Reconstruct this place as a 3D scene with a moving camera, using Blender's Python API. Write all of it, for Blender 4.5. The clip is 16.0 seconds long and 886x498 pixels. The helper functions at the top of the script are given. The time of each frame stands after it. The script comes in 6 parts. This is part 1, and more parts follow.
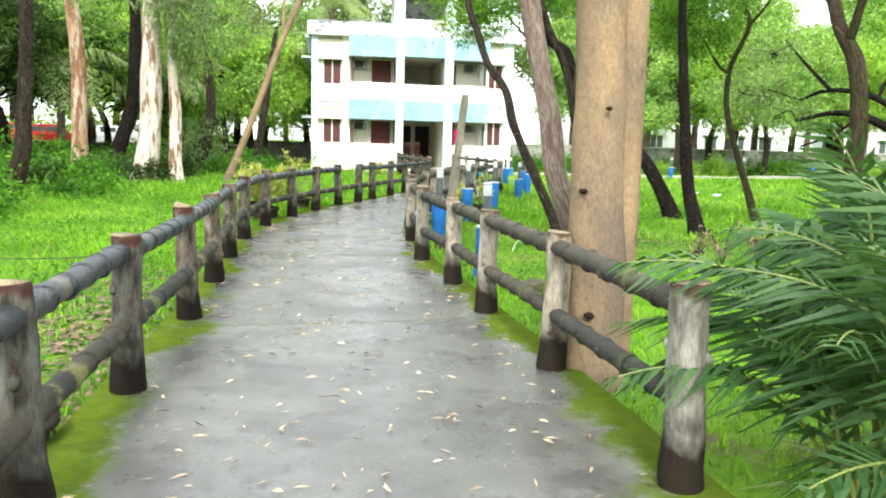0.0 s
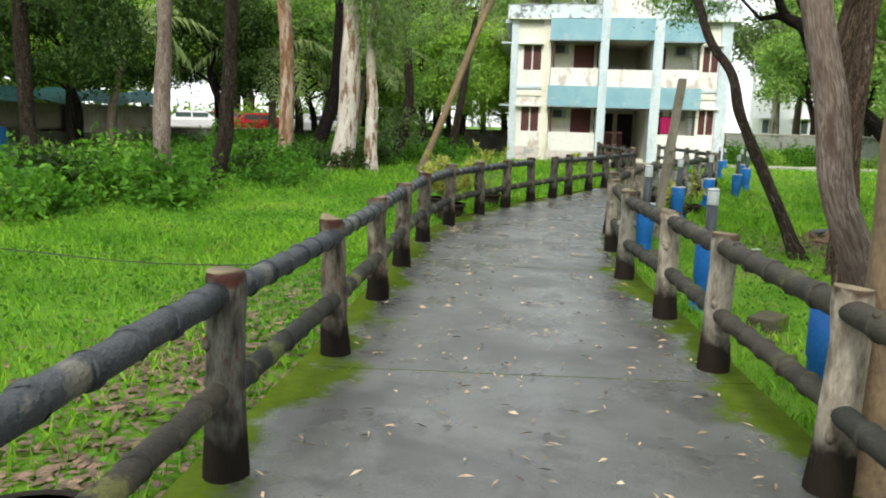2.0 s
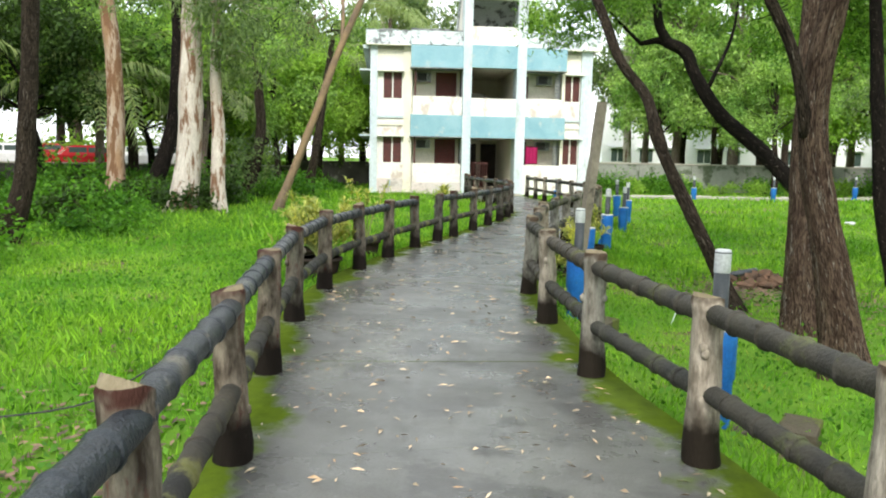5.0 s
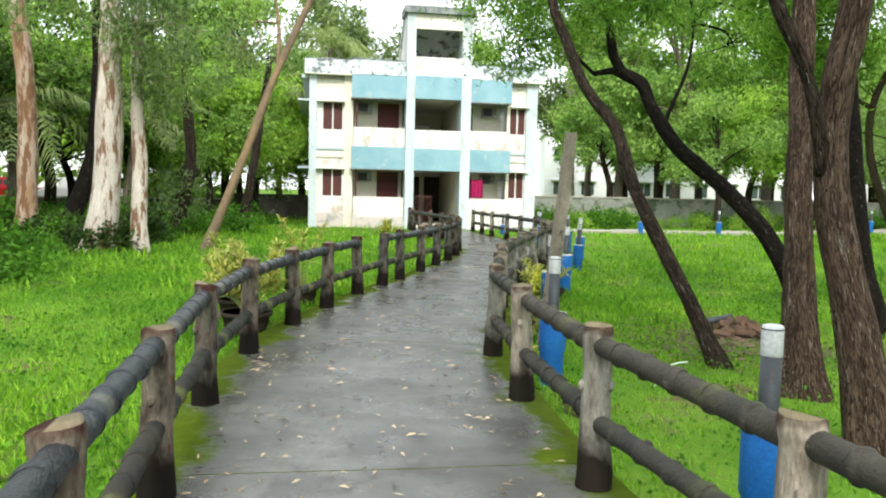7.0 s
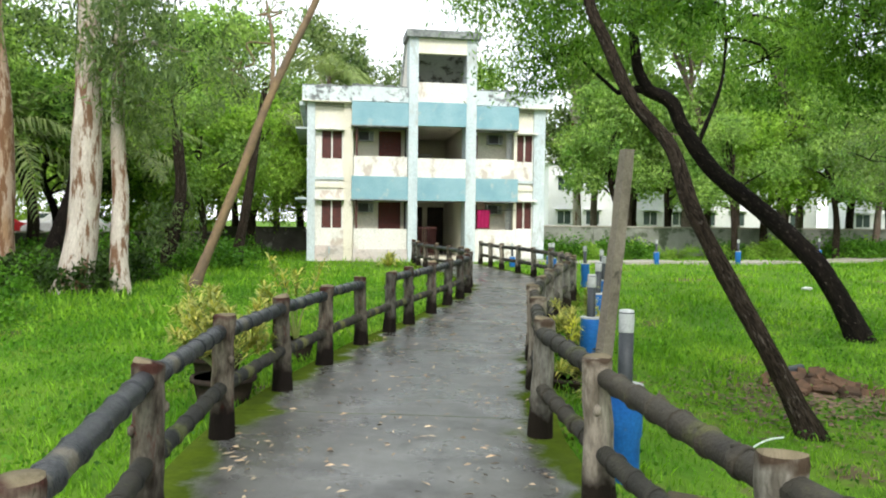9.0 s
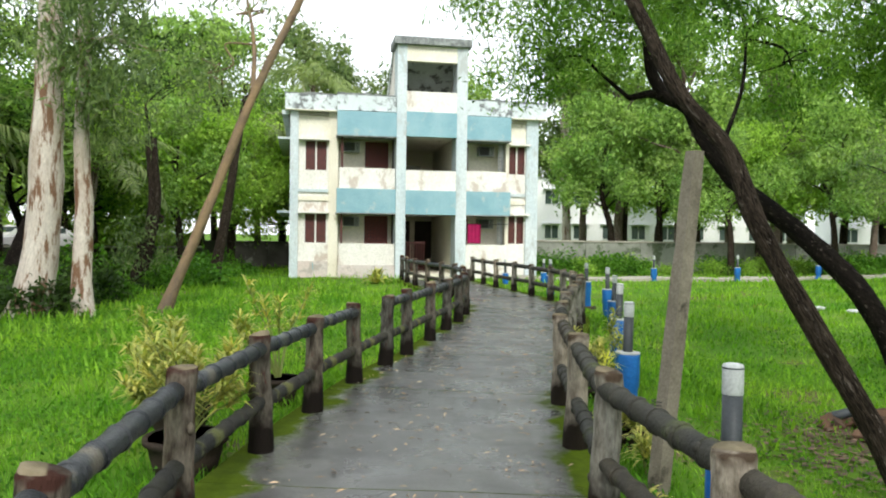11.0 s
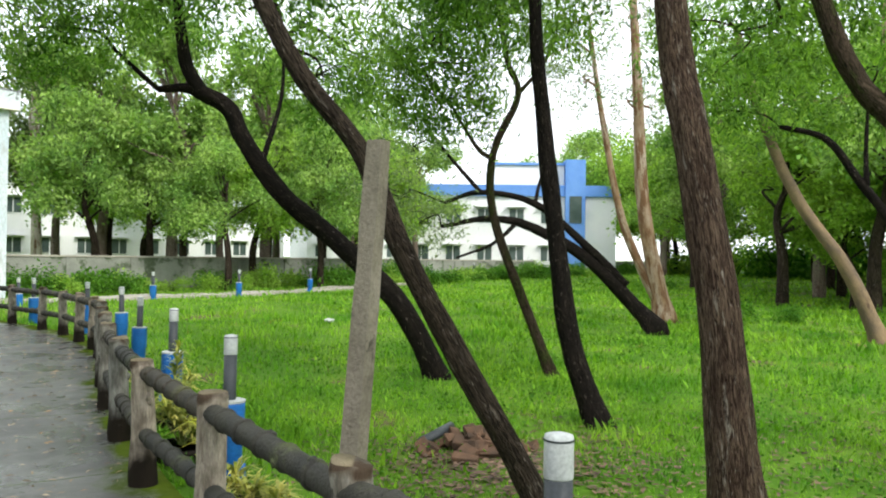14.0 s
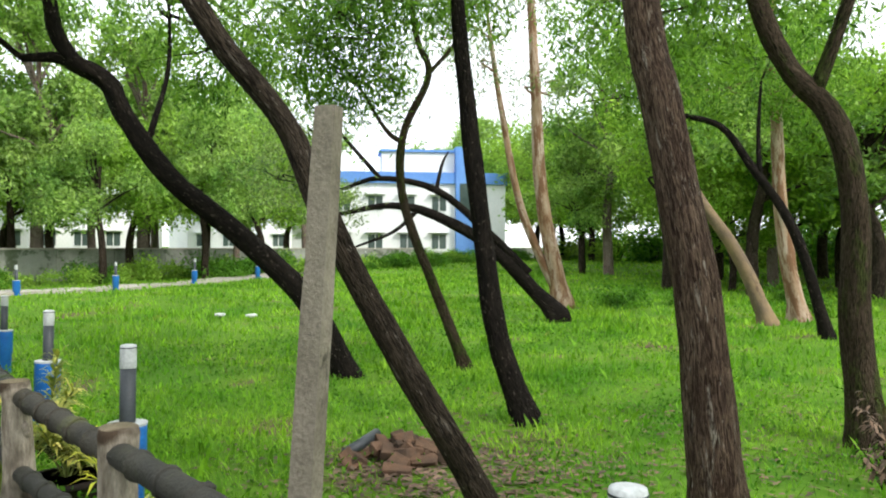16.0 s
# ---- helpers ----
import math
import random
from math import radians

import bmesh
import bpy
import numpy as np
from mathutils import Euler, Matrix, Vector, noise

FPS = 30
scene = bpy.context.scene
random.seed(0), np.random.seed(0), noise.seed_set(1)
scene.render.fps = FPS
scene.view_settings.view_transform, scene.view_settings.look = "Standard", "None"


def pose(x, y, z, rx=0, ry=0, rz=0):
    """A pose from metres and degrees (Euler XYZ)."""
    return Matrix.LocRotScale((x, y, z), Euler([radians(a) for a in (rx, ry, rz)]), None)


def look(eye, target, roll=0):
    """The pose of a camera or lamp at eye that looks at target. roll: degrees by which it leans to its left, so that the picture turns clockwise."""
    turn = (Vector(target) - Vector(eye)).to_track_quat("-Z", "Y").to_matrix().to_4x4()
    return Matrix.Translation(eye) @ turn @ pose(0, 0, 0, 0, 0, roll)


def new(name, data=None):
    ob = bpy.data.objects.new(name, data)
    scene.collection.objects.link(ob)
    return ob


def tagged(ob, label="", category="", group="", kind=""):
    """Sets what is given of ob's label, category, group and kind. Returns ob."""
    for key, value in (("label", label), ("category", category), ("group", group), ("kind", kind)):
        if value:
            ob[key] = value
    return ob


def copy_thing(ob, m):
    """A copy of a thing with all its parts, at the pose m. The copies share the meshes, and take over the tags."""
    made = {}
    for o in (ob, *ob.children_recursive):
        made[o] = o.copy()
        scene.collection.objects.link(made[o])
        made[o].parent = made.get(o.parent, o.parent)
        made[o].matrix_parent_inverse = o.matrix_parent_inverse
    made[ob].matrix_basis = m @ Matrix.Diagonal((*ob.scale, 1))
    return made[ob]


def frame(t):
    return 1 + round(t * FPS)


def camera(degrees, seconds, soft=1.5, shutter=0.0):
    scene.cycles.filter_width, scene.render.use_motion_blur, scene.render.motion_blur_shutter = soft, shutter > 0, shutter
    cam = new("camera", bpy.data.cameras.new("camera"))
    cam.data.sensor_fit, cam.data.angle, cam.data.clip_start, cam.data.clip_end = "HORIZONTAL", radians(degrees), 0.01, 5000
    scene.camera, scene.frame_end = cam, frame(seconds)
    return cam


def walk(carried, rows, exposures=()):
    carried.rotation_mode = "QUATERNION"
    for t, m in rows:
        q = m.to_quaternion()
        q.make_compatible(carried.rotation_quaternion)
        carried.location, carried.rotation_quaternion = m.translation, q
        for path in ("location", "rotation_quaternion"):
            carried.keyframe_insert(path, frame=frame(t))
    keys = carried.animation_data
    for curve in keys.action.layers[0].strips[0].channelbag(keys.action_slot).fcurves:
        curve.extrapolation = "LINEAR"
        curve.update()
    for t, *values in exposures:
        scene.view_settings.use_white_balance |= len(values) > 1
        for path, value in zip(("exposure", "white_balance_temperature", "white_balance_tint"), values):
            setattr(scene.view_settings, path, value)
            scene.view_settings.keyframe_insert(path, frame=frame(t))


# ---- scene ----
cam = camera(60.8, 16.0, soft=2.0)
PATH = [
    (0, (1.32, 1.246, 1.389), (1.03, 3.205, 1.111), 1.6),
    (0.5, (1.342, 1.618, 1.394), (0.803, 3.525, 1.12), 0.9),
    (1, (1.358, 1.973, 1.416), (0.606, 3.803, 1.128), 1.6),
    (1.5, (1.229, 2.253, 1.416), (0.427, 4.06, 1.112), 1.8),
    (2, (1.004, 2.594, 1.453), (0.226, 4.407, 1.128), 1.7),
    (2.5, (0.808, 3.006, 1.497), (0.04, 4.823, 1.166), 1.1),
    (3, (0.558, 3.376, 1.498), (-0.082, 5.247, 1.199), 1.8),
    (3.2, (0.46, 3.498, 1.525), (-0.119, 5.393, 1.258), 1.9),
    (5.3, (-0.243, 4.916, 1.489), (-0.65, 6.86, 1.258), 1.1),
    (5.5, (-0.284, 4.988, 1.515), (-0.669, 6.939, 1.294), 1.1),
    (6, (-0.394, 5.34, 1.509), (-0.64, 7.316, 1.321), 1.7),
    (6.5, (-0.462, 5.721, 1.524), (-0.671, 7.702, 1.341), 1.4),
    (7, (-0.529, 6.056, 1.553), (-0.802, 8.032, 1.402), 1.3),
    (7.5, (-0.67, 6.431, 1.549), (-0.962, 8.406, 1.432), 1.5),
    (8, (-0.765, 6.839, 1.562), (-1.04, 8.818, 1.461), 1.2),
    (8.5, (-0.831, 7.251, 1.577), (-1.111, 9.23, 1.49), 1.2),
    (9, (-0.979, 7.646, 1.57), (-1.254, 9.626, 1.499), 0.7),
    (9.2, (-0.983, 7.735, 1.614), (-1.258, 9.714, 1.549), 0.8),
    (11.3, (-1.55, 9.174, 1.598), (-1.772, 11.161, 1.565), 0.9),
    (11.5, (-1.623, 9.312, 1.575), (-1.838, 11.3, 1.542), 1.0),
    (12, (-1.809, 9.679, 1.579), (-1.911, 11.676, 1.525), 0.9),
    (12.5, (-1.926, 10.043, 1.557), (-1.731, 12.032, 1.507), 1.3),
    (13, (-2.05, 10.361, 1.569), (-1.381, 12.245, 1.539), 1.2),
    (13.5, (-2.126, 10.561, 1.606), (-1.144, 12.303, 1.599), 0.7),
    (14, (-2.15, 10.769, 1.598), (-1.093, 12.466, 1.621), 0.8),
    (14.5, (-2.142, 11.042, 1.608), (-1.013, 12.692, 1.627), 1.4),
    (15, (-2.183, 11.355, 1.599), (-0.918, 12.904, 1.604), 0.5),
    (15.5, (-2.184, 11.472, 1.61), (-0.868, 12.977, 1.586), 0.4),
    (16, (-2.063, 11.58, 1.617), (-0.763, 13.099, 1.61), 0.2),
]
walk(cam, [(t, look(eye, target, roll)) for t, eye, target, roll in PATH],
     exposures=[(0.0, 1.9), (0.6, 1.45), (1.2, 0.9), (2.0, 0.92), (2.5, 0.97), (5.5, 1.22), (7.0, 1.2), (9.0, 0.98), (12.0, 0.9), (14.0, 1.02), (16.0, 1.1)])

# ---------------------------------------------------------------- world and sun: bright overcast
world = bpy.data.worlds.new("world")
scene.world = world
world.use_nodes = True
wn, wl = world.node_tree.nodes, world.node_tree.links
wbg = wn["Background"]
sky = wn.new("ShaderNodeTexSky")
sky.sky_type, sky.sun_disc = "NISHITA", False
sky.sun_elevation, sky.sun_rotation = radians(40), radians(169)
cloud = wn.new("ShaderNodeMixRGB")
cloud.inputs[0].default_value = 0.82
cloud.inputs[2].default_value = (9.6, 10.0, 10.2, 1)
wl.new(sky.outputs[0], cloud.inputs[1])
wl.new(cloud.outputs[0], wbg.inputs[0])
wbg.inputs[1].default_value = 0.112
sun = new("sun", bpy.data.lights.new("sun", "SUN"))
sun.data.energy, sun.data.angle, sun.data.color = 1.65, radians(14), (1.0, 0.97, 0.9)
sun.matrix_world = look((8, -28, 34), (0, 12, 0))

rng = np.random.default_rng(7)
rnd = random.Random(5)


# ---------------------------------------------------------------- materials
def mat(name, a, b, scale=3.0, rough=0.8, bump=0.3, fine=40.0, stain=None, stain_scale=1.5, stain_at=0.52, stretch=(1, 1, 1),
        metal=0.0, island=0.0, rand=0.0, dist=0.02, trans=0.0, spec=0.35, ridge=None):
    """Two colours mixed by a coarse noise, a fine grain on top, an optional stain colour, and relief."""
    m = bpy.data.materials.new(name)
    m.use_nodes = True
    n, l = m.node_tree.nodes, m.node_tree.links
    p = n["Principled BSDF"]
    tc = n.new("ShaderNodeTexCoord")
    mp = n.new("ShaderNodeMapping")
    mp.inputs["Scale"].default_value = stretch
    src = tc.outputs["Object"]
    if name.startswith("bark"):
        at = n.new("ShaderNodeAttribute")
        at.attribute_name = "grain"
        src = at.outputs["Vector"]
    l.new(src, mp.inputs[0])

    def noi(s, d=4.0, r=0.6):
        t = n.new("ShaderNodeTexNoise")
        t.inputs["Scale"].default_value, t.inputs["Detail"].default_value, t.inputs["Roughness"].default_value = s, d, r
        l.new(mp.outputs[0], t.inputs["Vector"])
        return t

    def mix(f, c1, c2, mode="MIX"):
        x = n.new("ShaderNodeMixRGB")
        x.blend_type = mode
        for i, v in ((0, f), (1, c1), (2, c2)):
            if isinstance(v, bpy.types.NodeSocket):
                l.new(v, x.inputs[i])
            else:
                x.inputs[i].default_value = v if i == 0 else (*v, 1)
        return x.outputs[0]

    def ramp(src, lo, hi):
        r = n.new("ShaderNodeMapRange")
        r.inputs[1].default_value, r.inputs[2].default_value = lo, hi
        l.new(src, r.inputs[0])
        return r.outputs[0]

    big, small = noi(scale), noi(fine, 3)
    col = mix(ramp(big.outputs[0], 0.35, 0.65), a, b)
    g = mix(ramp(small.outputs[0], 0.3, 0.7), (0.72, 0.72, 0.72), (1.2, 1.2, 1.2))
    col = mix(0.8, col, g, "MULTIPLY")
    if stain:
        s = noi(stain_scale, 6, 0.7)
        col = mix(ramp(s.outputs[0], stain_at, stain_at + 0.07), col, stain)
    if ridge:
        rz = n.new("ShaderNodeTexNoise")
        rm = n.new("ShaderNodeMapping")
        rm.inputs["Scale"].default_value = (1, 1, 0.13)
        l.new(src, rm.inputs[0])
        l.new(rm.outputs[0], rz.inputs["Vector"])
        rz.inputs["Scale"].default_value, rz.inputs["Detail"].default_value, rz.inputs["Distortion"].default_value = 62, 5, 1.6
        col = mix(ramp(rz.outputs[0], 0.38, 0.62), ridge, col)
        fleck = noi(26, 3, 0.5)
        col = mix(ramp(fleck.outputs[0], 0.66, 0.72), col, stain or b)
    if island or rand:
        if island:
            src = n.new("ShaderNodeNewGeometry").outputs["Random Per Island"]
            v = ramp(src, 0, 1)
            lo, hi = 1 - island, 1 + island
        else:
            src = n.new("ShaderNodeObjectInfo").outputs["Random"]
            lo, hi = 1 - rand, 1 + rand
        vv = mix(src, (lo * 0.92, lo, lo), (hi * 1.08, hi, hi * 0.9))
        col = mix(1.0, col, vv, "MULTIPLY")
    l.new(col, p.inputs["Base Color"])
    p.inputs["Roughness"].default_value, p.inputs["Metallic"].default_value = rough, metal
    p.inputs["Specular IOR Level"].default_value = 0.12 if trans else (0.08 if rough > 0.8 and not metal else spec)
    if bump:
        bp = n.new("ShaderNodeBump")
        bp.inputs["Strength"].default_value, bp.inputs["Distance"].default_value = bump, dist
        h = n.new("ShaderNodeMath")
        h.operation = "ADD"
        l.new(rz.outputs[0] if ridge else big.outputs[0], h.inputs[0])
        l.new(small.outputs[0], h.inputs[1])
        l.new(h.outputs[0], bp.inputs["Height"])
        l.new(bp.outputs[0], p.inputs["Normal"])
    if trans:
        tr = n.new("ShaderNodeBsdfTranslucent")
        l.new(mix(1.0, col, (1.1, 1.25, 0.5), "MULTIPLY"), tr.inputs[0])
        ms = n.new("ShaderNodeMixShader")
        ms.inputs[0].default_value = trans
        l.new(p.outputs[0], ms.inputs[1])
        l.new(tr.outputs[0], ms.inputs[2])
        l.new(ms.outputs[0], n["Material Output"].inputs[0])
    return m


M = dict(
    leaf=mat("leaf", (0.07, 0.17, 0.03), (0.19, 0.33, 0.065), 0.9, 0.45, 0, island=0.6, trans=0.55),
    leaf_far=mat("leaf_far", (0.14, 0.285, 0.07), (0.31, 0.45, 0.14), 0.45, 0.6, 0, island=0.5, trans=0.45),
    leaf_bright=mat("leaf_bright", (0.19, 0.36, 0.05), (0.33, 0.5, 0.1), 0.5, 0.6, 0, island=0.4, trans=0.45),
    leaf_dark=mat("leaf_dark", (0.022, 0.05, 0.012), (0.05, 0.095, 0.02), 0.5, 0.5, 0, island=0.55, trans=0.3),
    leaf_grey=mat("leaf_grey", (0.11, 0.18, 0.075), (0.2, 0.27, 0.12), 0.7, 0.5, 0, island=0.4, trans=0.4),
    bush=mat("bush_leaf", (0.045, 0.14, 0.018), (0.12, 0.28, 0.03), 1.2, 0.55, 0, island=0.4, trans=0.4),
    grass=mat("grass_blade", (0.09, 0.245, 0.02), (0.235, 0.42, 0.045), 0.6, 0.6, 0, stain=(0.21, 0.24, 0.07), stain_scale=0.9, stain_at=0.6, island=0.4, trans=0.45),
    soil=mat("lawn_soil", (0.06, 0.15, 0.012), (0.12, 0.22, 0.022), 0.6, 0.95, 0.6, 14, stain=(0.12, 0.09, 0.055), stain_scale=0.6, stain_at=0.57),
    bark_dark=mat("bark_dark", (0.035, 0.026, 0.019), (0.085, 0.064, 0.046), 5, 0.9, 0.9, 30, stain=(0.2, 0.17, 0.14), stain_scale=9, stain_at=0.59, stretch=(2.4, 2.4, 0.5), dist=0.05, ridge=(0.011, 0.008, 0.006)),
    bark_brown=mat("bark_brown", (0.1, 0.064, 0.045), (0.21, 0.148, 0.105), 6, 0.9, 1.0, 30, stain=(0.33, 0.29, 0.24), stain_scale=8, stain_at=0.58, stretch=(2.6, 2.6, 0.4), dist=0.06, ridge=(0.028, 0.016, 0.012)),
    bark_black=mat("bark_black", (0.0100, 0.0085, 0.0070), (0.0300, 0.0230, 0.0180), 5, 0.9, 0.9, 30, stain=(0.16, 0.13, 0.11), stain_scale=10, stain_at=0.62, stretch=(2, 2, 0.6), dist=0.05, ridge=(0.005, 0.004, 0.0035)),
    bark_white=mat("bark_white", (0.62, 0.56, 0.5), (0.42, 0.35, 0.29), 2.2, 0.75, 0.4, 25, stain=(0.17, 0.09, 0.05), stain_scale=3.0, stain_at=0.5, stretch=(2, 2, 0.45)),
    bark_tan=mat("bark_tan", (0.25, 0.175, 0.1), (0.14, 0.105, 0.076), 2.2, 0.85, 0.5, 38, stain=(0.1, 0.065, 0.045), stain_scale=2.6, stain_at=0.585, stretch=(1.5, 1.5, 0.75)),
    bark_red=mat("bark_red", (0.16, 0.1, 0.065), (0.25, 0.165, 0.1), 2.5, 0.8, 0.4, 30, stain=(0.05, 0.028, 0.02), stain_scale=5, stain_at=0.57, stretch=(1.6, 1.6, 0.5)),
    bark_grey=mat("bark_grey", (0.3, 0.25, 0.215), (0.17, 0.13, 0.105), 2.4, 0.85, 0.5, 30, stain=(0.09, 0.05, 0.04), stain_scale=3, stain_at=0.56, stretch=(2, 2, 0.5), ridge=(0.1, 0.07, 0.055)),
    bark_moss=mat("bark_moss", (0.06, 0.04, 0.028), (0.1, 0.072, 0.05), 4, 0.9, 0.9, 30, stain=(0.06, 0.075, 0.02), stain_scale=2.2, stain_at=0.5, stretch=(2, 2, 0.6), dist=0.05, ridge=(0.014, 0.012, 0.006)),
    bark_orange=mat("bark_orange", (0.4, 0.32, 0.25), (0.27, 0.165, 0.09), 2, 0.8, 0.4, 25, stain=(0.15, 0.075, 0.035), stain_scale=3, stain_at=0.47, stretch=(2, 2, 0.4)),
    rail_dark=mat("rail_dark", (0.013, 0.017, 0.022), (0.03, 0.035, 0.042), 5, 0.4, 0.5, 60, stain=(0.1, 0.095, 0.08), stain_scale=4, stain_at=0.58, rand=0.15),
    rail_tan=mat("rail_tan", (0.05, 0.044, 0.032), (0.022, 0.022, 0.021), 4, 0.8, 0.5, 60, stain=(0.12, 0.125, 0.045), stain_scale=3, stain_at=0.56, rand=0.2),
    rail_grey=mat("rail_grey", (0.046, 0.042, 0.032), (0.024, 0.023, 0.02), 5, 0.72, 0.5, 60, stain=(0.065, 0.072, 0.03), stain_scale=3, stain_at=0.54, rand=0.15),
    concrete=mat("rough_concrete", (0.26, 0.23, 0.18), (0.15, 0.13, 0.1), 3, 0.9, 0.5, 50, stain=(0.06, 0.055, 0.042), stain_scale=2.5, stain_at=0.56),
    dark_block=mat("mossy_block", (0.1, 0.085, 0.06), (0.06, 0.055, 0.035), 5, 0.9, 0.6, 40, stain=(0.1, 0.12, 0.03), stain_scale=5),
    blue=mat("blue_paint", (0.012, 0.12, 0.42), (0.02, 0.16, 0.48), 4, 0.5, 0.15, 50, stain=(0.1, 0.16, 0.25), stain_scale=6, stain_at=0.62),
    tube=mat("grey_tube", (0.03, 0.036, 0.041), (0.045, 0.052, 0.056), 4, 0.45, 0.1, 60),
    white_cap=mat("white_plastic", (0.52, 0.54, 0.54), (0.42, 0.44, 0.43), 6, 0.45, 0.1, 60),
    paint=mat("white_wall_paint", (0.76, 0.745, 0.7), (0.66, 0.64, 0.585), 0.8, 0.85, 0.2, 30, stain=(0.5, 0.43, 0.37), stain_scale=1.6, stain_at=0.56, stretch=(1, 1, 0.6)),
    cream=mat("cream_wall_paint", (0.76, 0.73, 0.62), (0.7, 0.66, 0.54), 0.8, 0.85, 0.2, 30, stain=(0.45, 0.4, 0.3), stain_scale=1.2, stain_at=0.60),
    pier=mat("pale_blue_paint", (0.47, 0.55, 0.58), (0.57, 0.62, 0.63), 1.2, 0.85, 0.2, 30, stain=(0.4, 0.43, 0.42), stain_scale=1.3, stain_at=0.56, stretch=(1, 1, 0.4)),
    band=mat("sky_blue_paint", (0.2, 0.36, 0.42), (0.27, 0.43, 0.48), 1.0, 0.85, 0.2, 30, stain=(0.33, 0.42, 0.43), stain_scale=2.5, stain_at=0.58),
    weathered=mat("mildewed_parapet", (0.62, 0.68, 0.68), (0.5, 0.56, 0.57), 1.3, 0.9, 0.3, 30, stain=(0.16, 0.17, 0.17), stain_scale=2.6, stain_at=0.53),
    mildew=mat("black_mildew", (0.12, 0.13, 0.13), (0.3, 0.32, 0.31), 4, 0.95, 0.4, 30),
    plinth=mat("pink_plinth", (0.6, 0.5, 0.46), (0.55, 0.52, 0.49), 0.9, 0.9, 0.3, 30, stain=(0.4, 0.36, 0.33), stain_scale=2),
    shutter=mat("maroon_shutter", (0.1, 0.025, 0.02), (0.065, 0.02, 0.018), 5, 0.55, 0.2, 50),
    lattice=mat("red_lattice", (0.17, 0.035, 0.025), (0.09, 0.025, 0.02), 9, 0.7, 0.4, 60),
    # near-black: indoor shade as a wall colour, and the dark wood of the doors
    gloom=mat("hall_gloom_and_dark_wood", (0.035, 0.03, 0.027), (0.05, 0.04, 0.035), 3, 0.9, 0.1, 30),
    cloth=mat("pink_cloth", (0.62, 0.02, 0.16), (0.5, 0.015, 0.12), 4, 0.8, 0.2, 80),
    metal=mat("grey_metal", (0.35, 0.36, 0.36), (0.26, 0.27, 0.27), 4, 0.5, 0.1, 60, metal=0.5),
    black=mat("black_plastic", (0.018, 0.018, 0.02), (0.03, 0.03, 0.03), 5, 0.55, 0.1, 50),
    boundary=mat("grey_boundary", (0.3, 0.31, 0.27), (0.2, 0.21, 0.18), 0.7, 0.9, 0.3, 20, stain=(0.09, 0.11, 0.07), stain_scale=1.2, stain_at=0.52),
    darkwall=mat("dark_boundary", (0.1, 0.095, 0.085), (0.06, 0.058, 0.05), 1, 0.9, 0.3, 20, stain=(0.2, 0.2, 0.18), stain_scale=1.5, stain_at=0.56),
    white=mat("white_render", (0.82, 0.82, 0.82), (0.75, 0.76, 0.77), 0.5, 0.8, 0.1, 20),
    royal=mat("royal_blue_paint", (0.1, 0.24, 0.6), (0.14, 0.3, 0.66), 0.6, 0.7, 0.1, 20),
    glass=mat("window_glass", (0.05, 0.075, 0.07), (0.09, 0.12, 0.11), 0.7, 0.15, 0),
    kerb=mat("pale_concrete", (0.4, 0.38, 0.32), (0.3, 0.28, 0.24), 1, 0.9, 0.3, 30),
    brick=mat("broken_brick", (0.13, 0.08, 0.055), (0.07, 0.05, 0.04), 6, 0.9, 0.5, 50, rand=0.35),
    litter=mat("dry_leaf", (0.46, 0.4, 0.3), (0.3, 0.2, 0.12), 3, 0.7, 0, island=0.5),
    litter_red=mat("dead_leaf", (0.17, 0.12, 0.085), (0.085, 0.055, 0.04), 2, 0.8, 0, island=0.5),
    croton=mat("variegated_leaf", (0.58, 0.53, 0.17), (0.2, 0.28, 0.055), 6, 0.45, 0, island=0.35, trans=0.3),
    yellow=mat("yellow_leaf", (0.75, 0.7, 0.08), (0.55, 0.6, 0.08), 5, 0.45, 0, trans=0.3),
    palm=mat("palm_leaflet", (0.033, 0.084, 0.027), (0.060, 0.120, 0.042), 2, 0.38, 0, island=0.3, trans=0.25),
    cane=mat("palm_cane", (0.2, 0.24, 0.06), (0.13, 0.17, 0.05), 4, 0.5, 0.1, 40),
    pale_frond=mat("coconut_leaflet", (0.17, 0.25, 0.09), (0.25, 0.31, 0.14), 1, 0.5, 0, island=0.3, trans=0.35),
    terracotta=mat("clay_pot", (0.03, 0.024, 0.02), (0.055, 0.04, 0.03), 4, 0.85, 0.3, 50),
    tarp=mat("brown_tarpaulin", (0.16, 0.13, 0.1), (0.22, 0.19, 0.15), 1, 0.8, 0.4, 20),
    tin=mat("tin_sheet", (0.4, 0.36, 0.3), (0.25, 0.21, 0.17), 1.5, 0.6, 0.3, 30),
    teal=mat("teal_sheet", (0.03, 0.13, 0.13), (0.05, 0.17, 0.16), 2, 0.6, 0.3, 30),
    car_red=mat("red_car_paint", (0.4, 0.02, 0.025), (0.35, 0.02, 0.02), 1, 0.25, 0),
    car_white=mat("white_car_paint", (0.75, 0.75, 0.76), (0.7, 0.7, 0.7), 1, 0.25, 0),
    car_blue=mat("slate_car_paint", (0.08, 0.11, 0.2), (0.1, 0.12, 0.2), 1, 0.25, 0),
    hose=mat("pale_hose", (0.6, 0.7, 0.6), (0.5, 0.6, 0.52), 4, 0.5, 0),
)


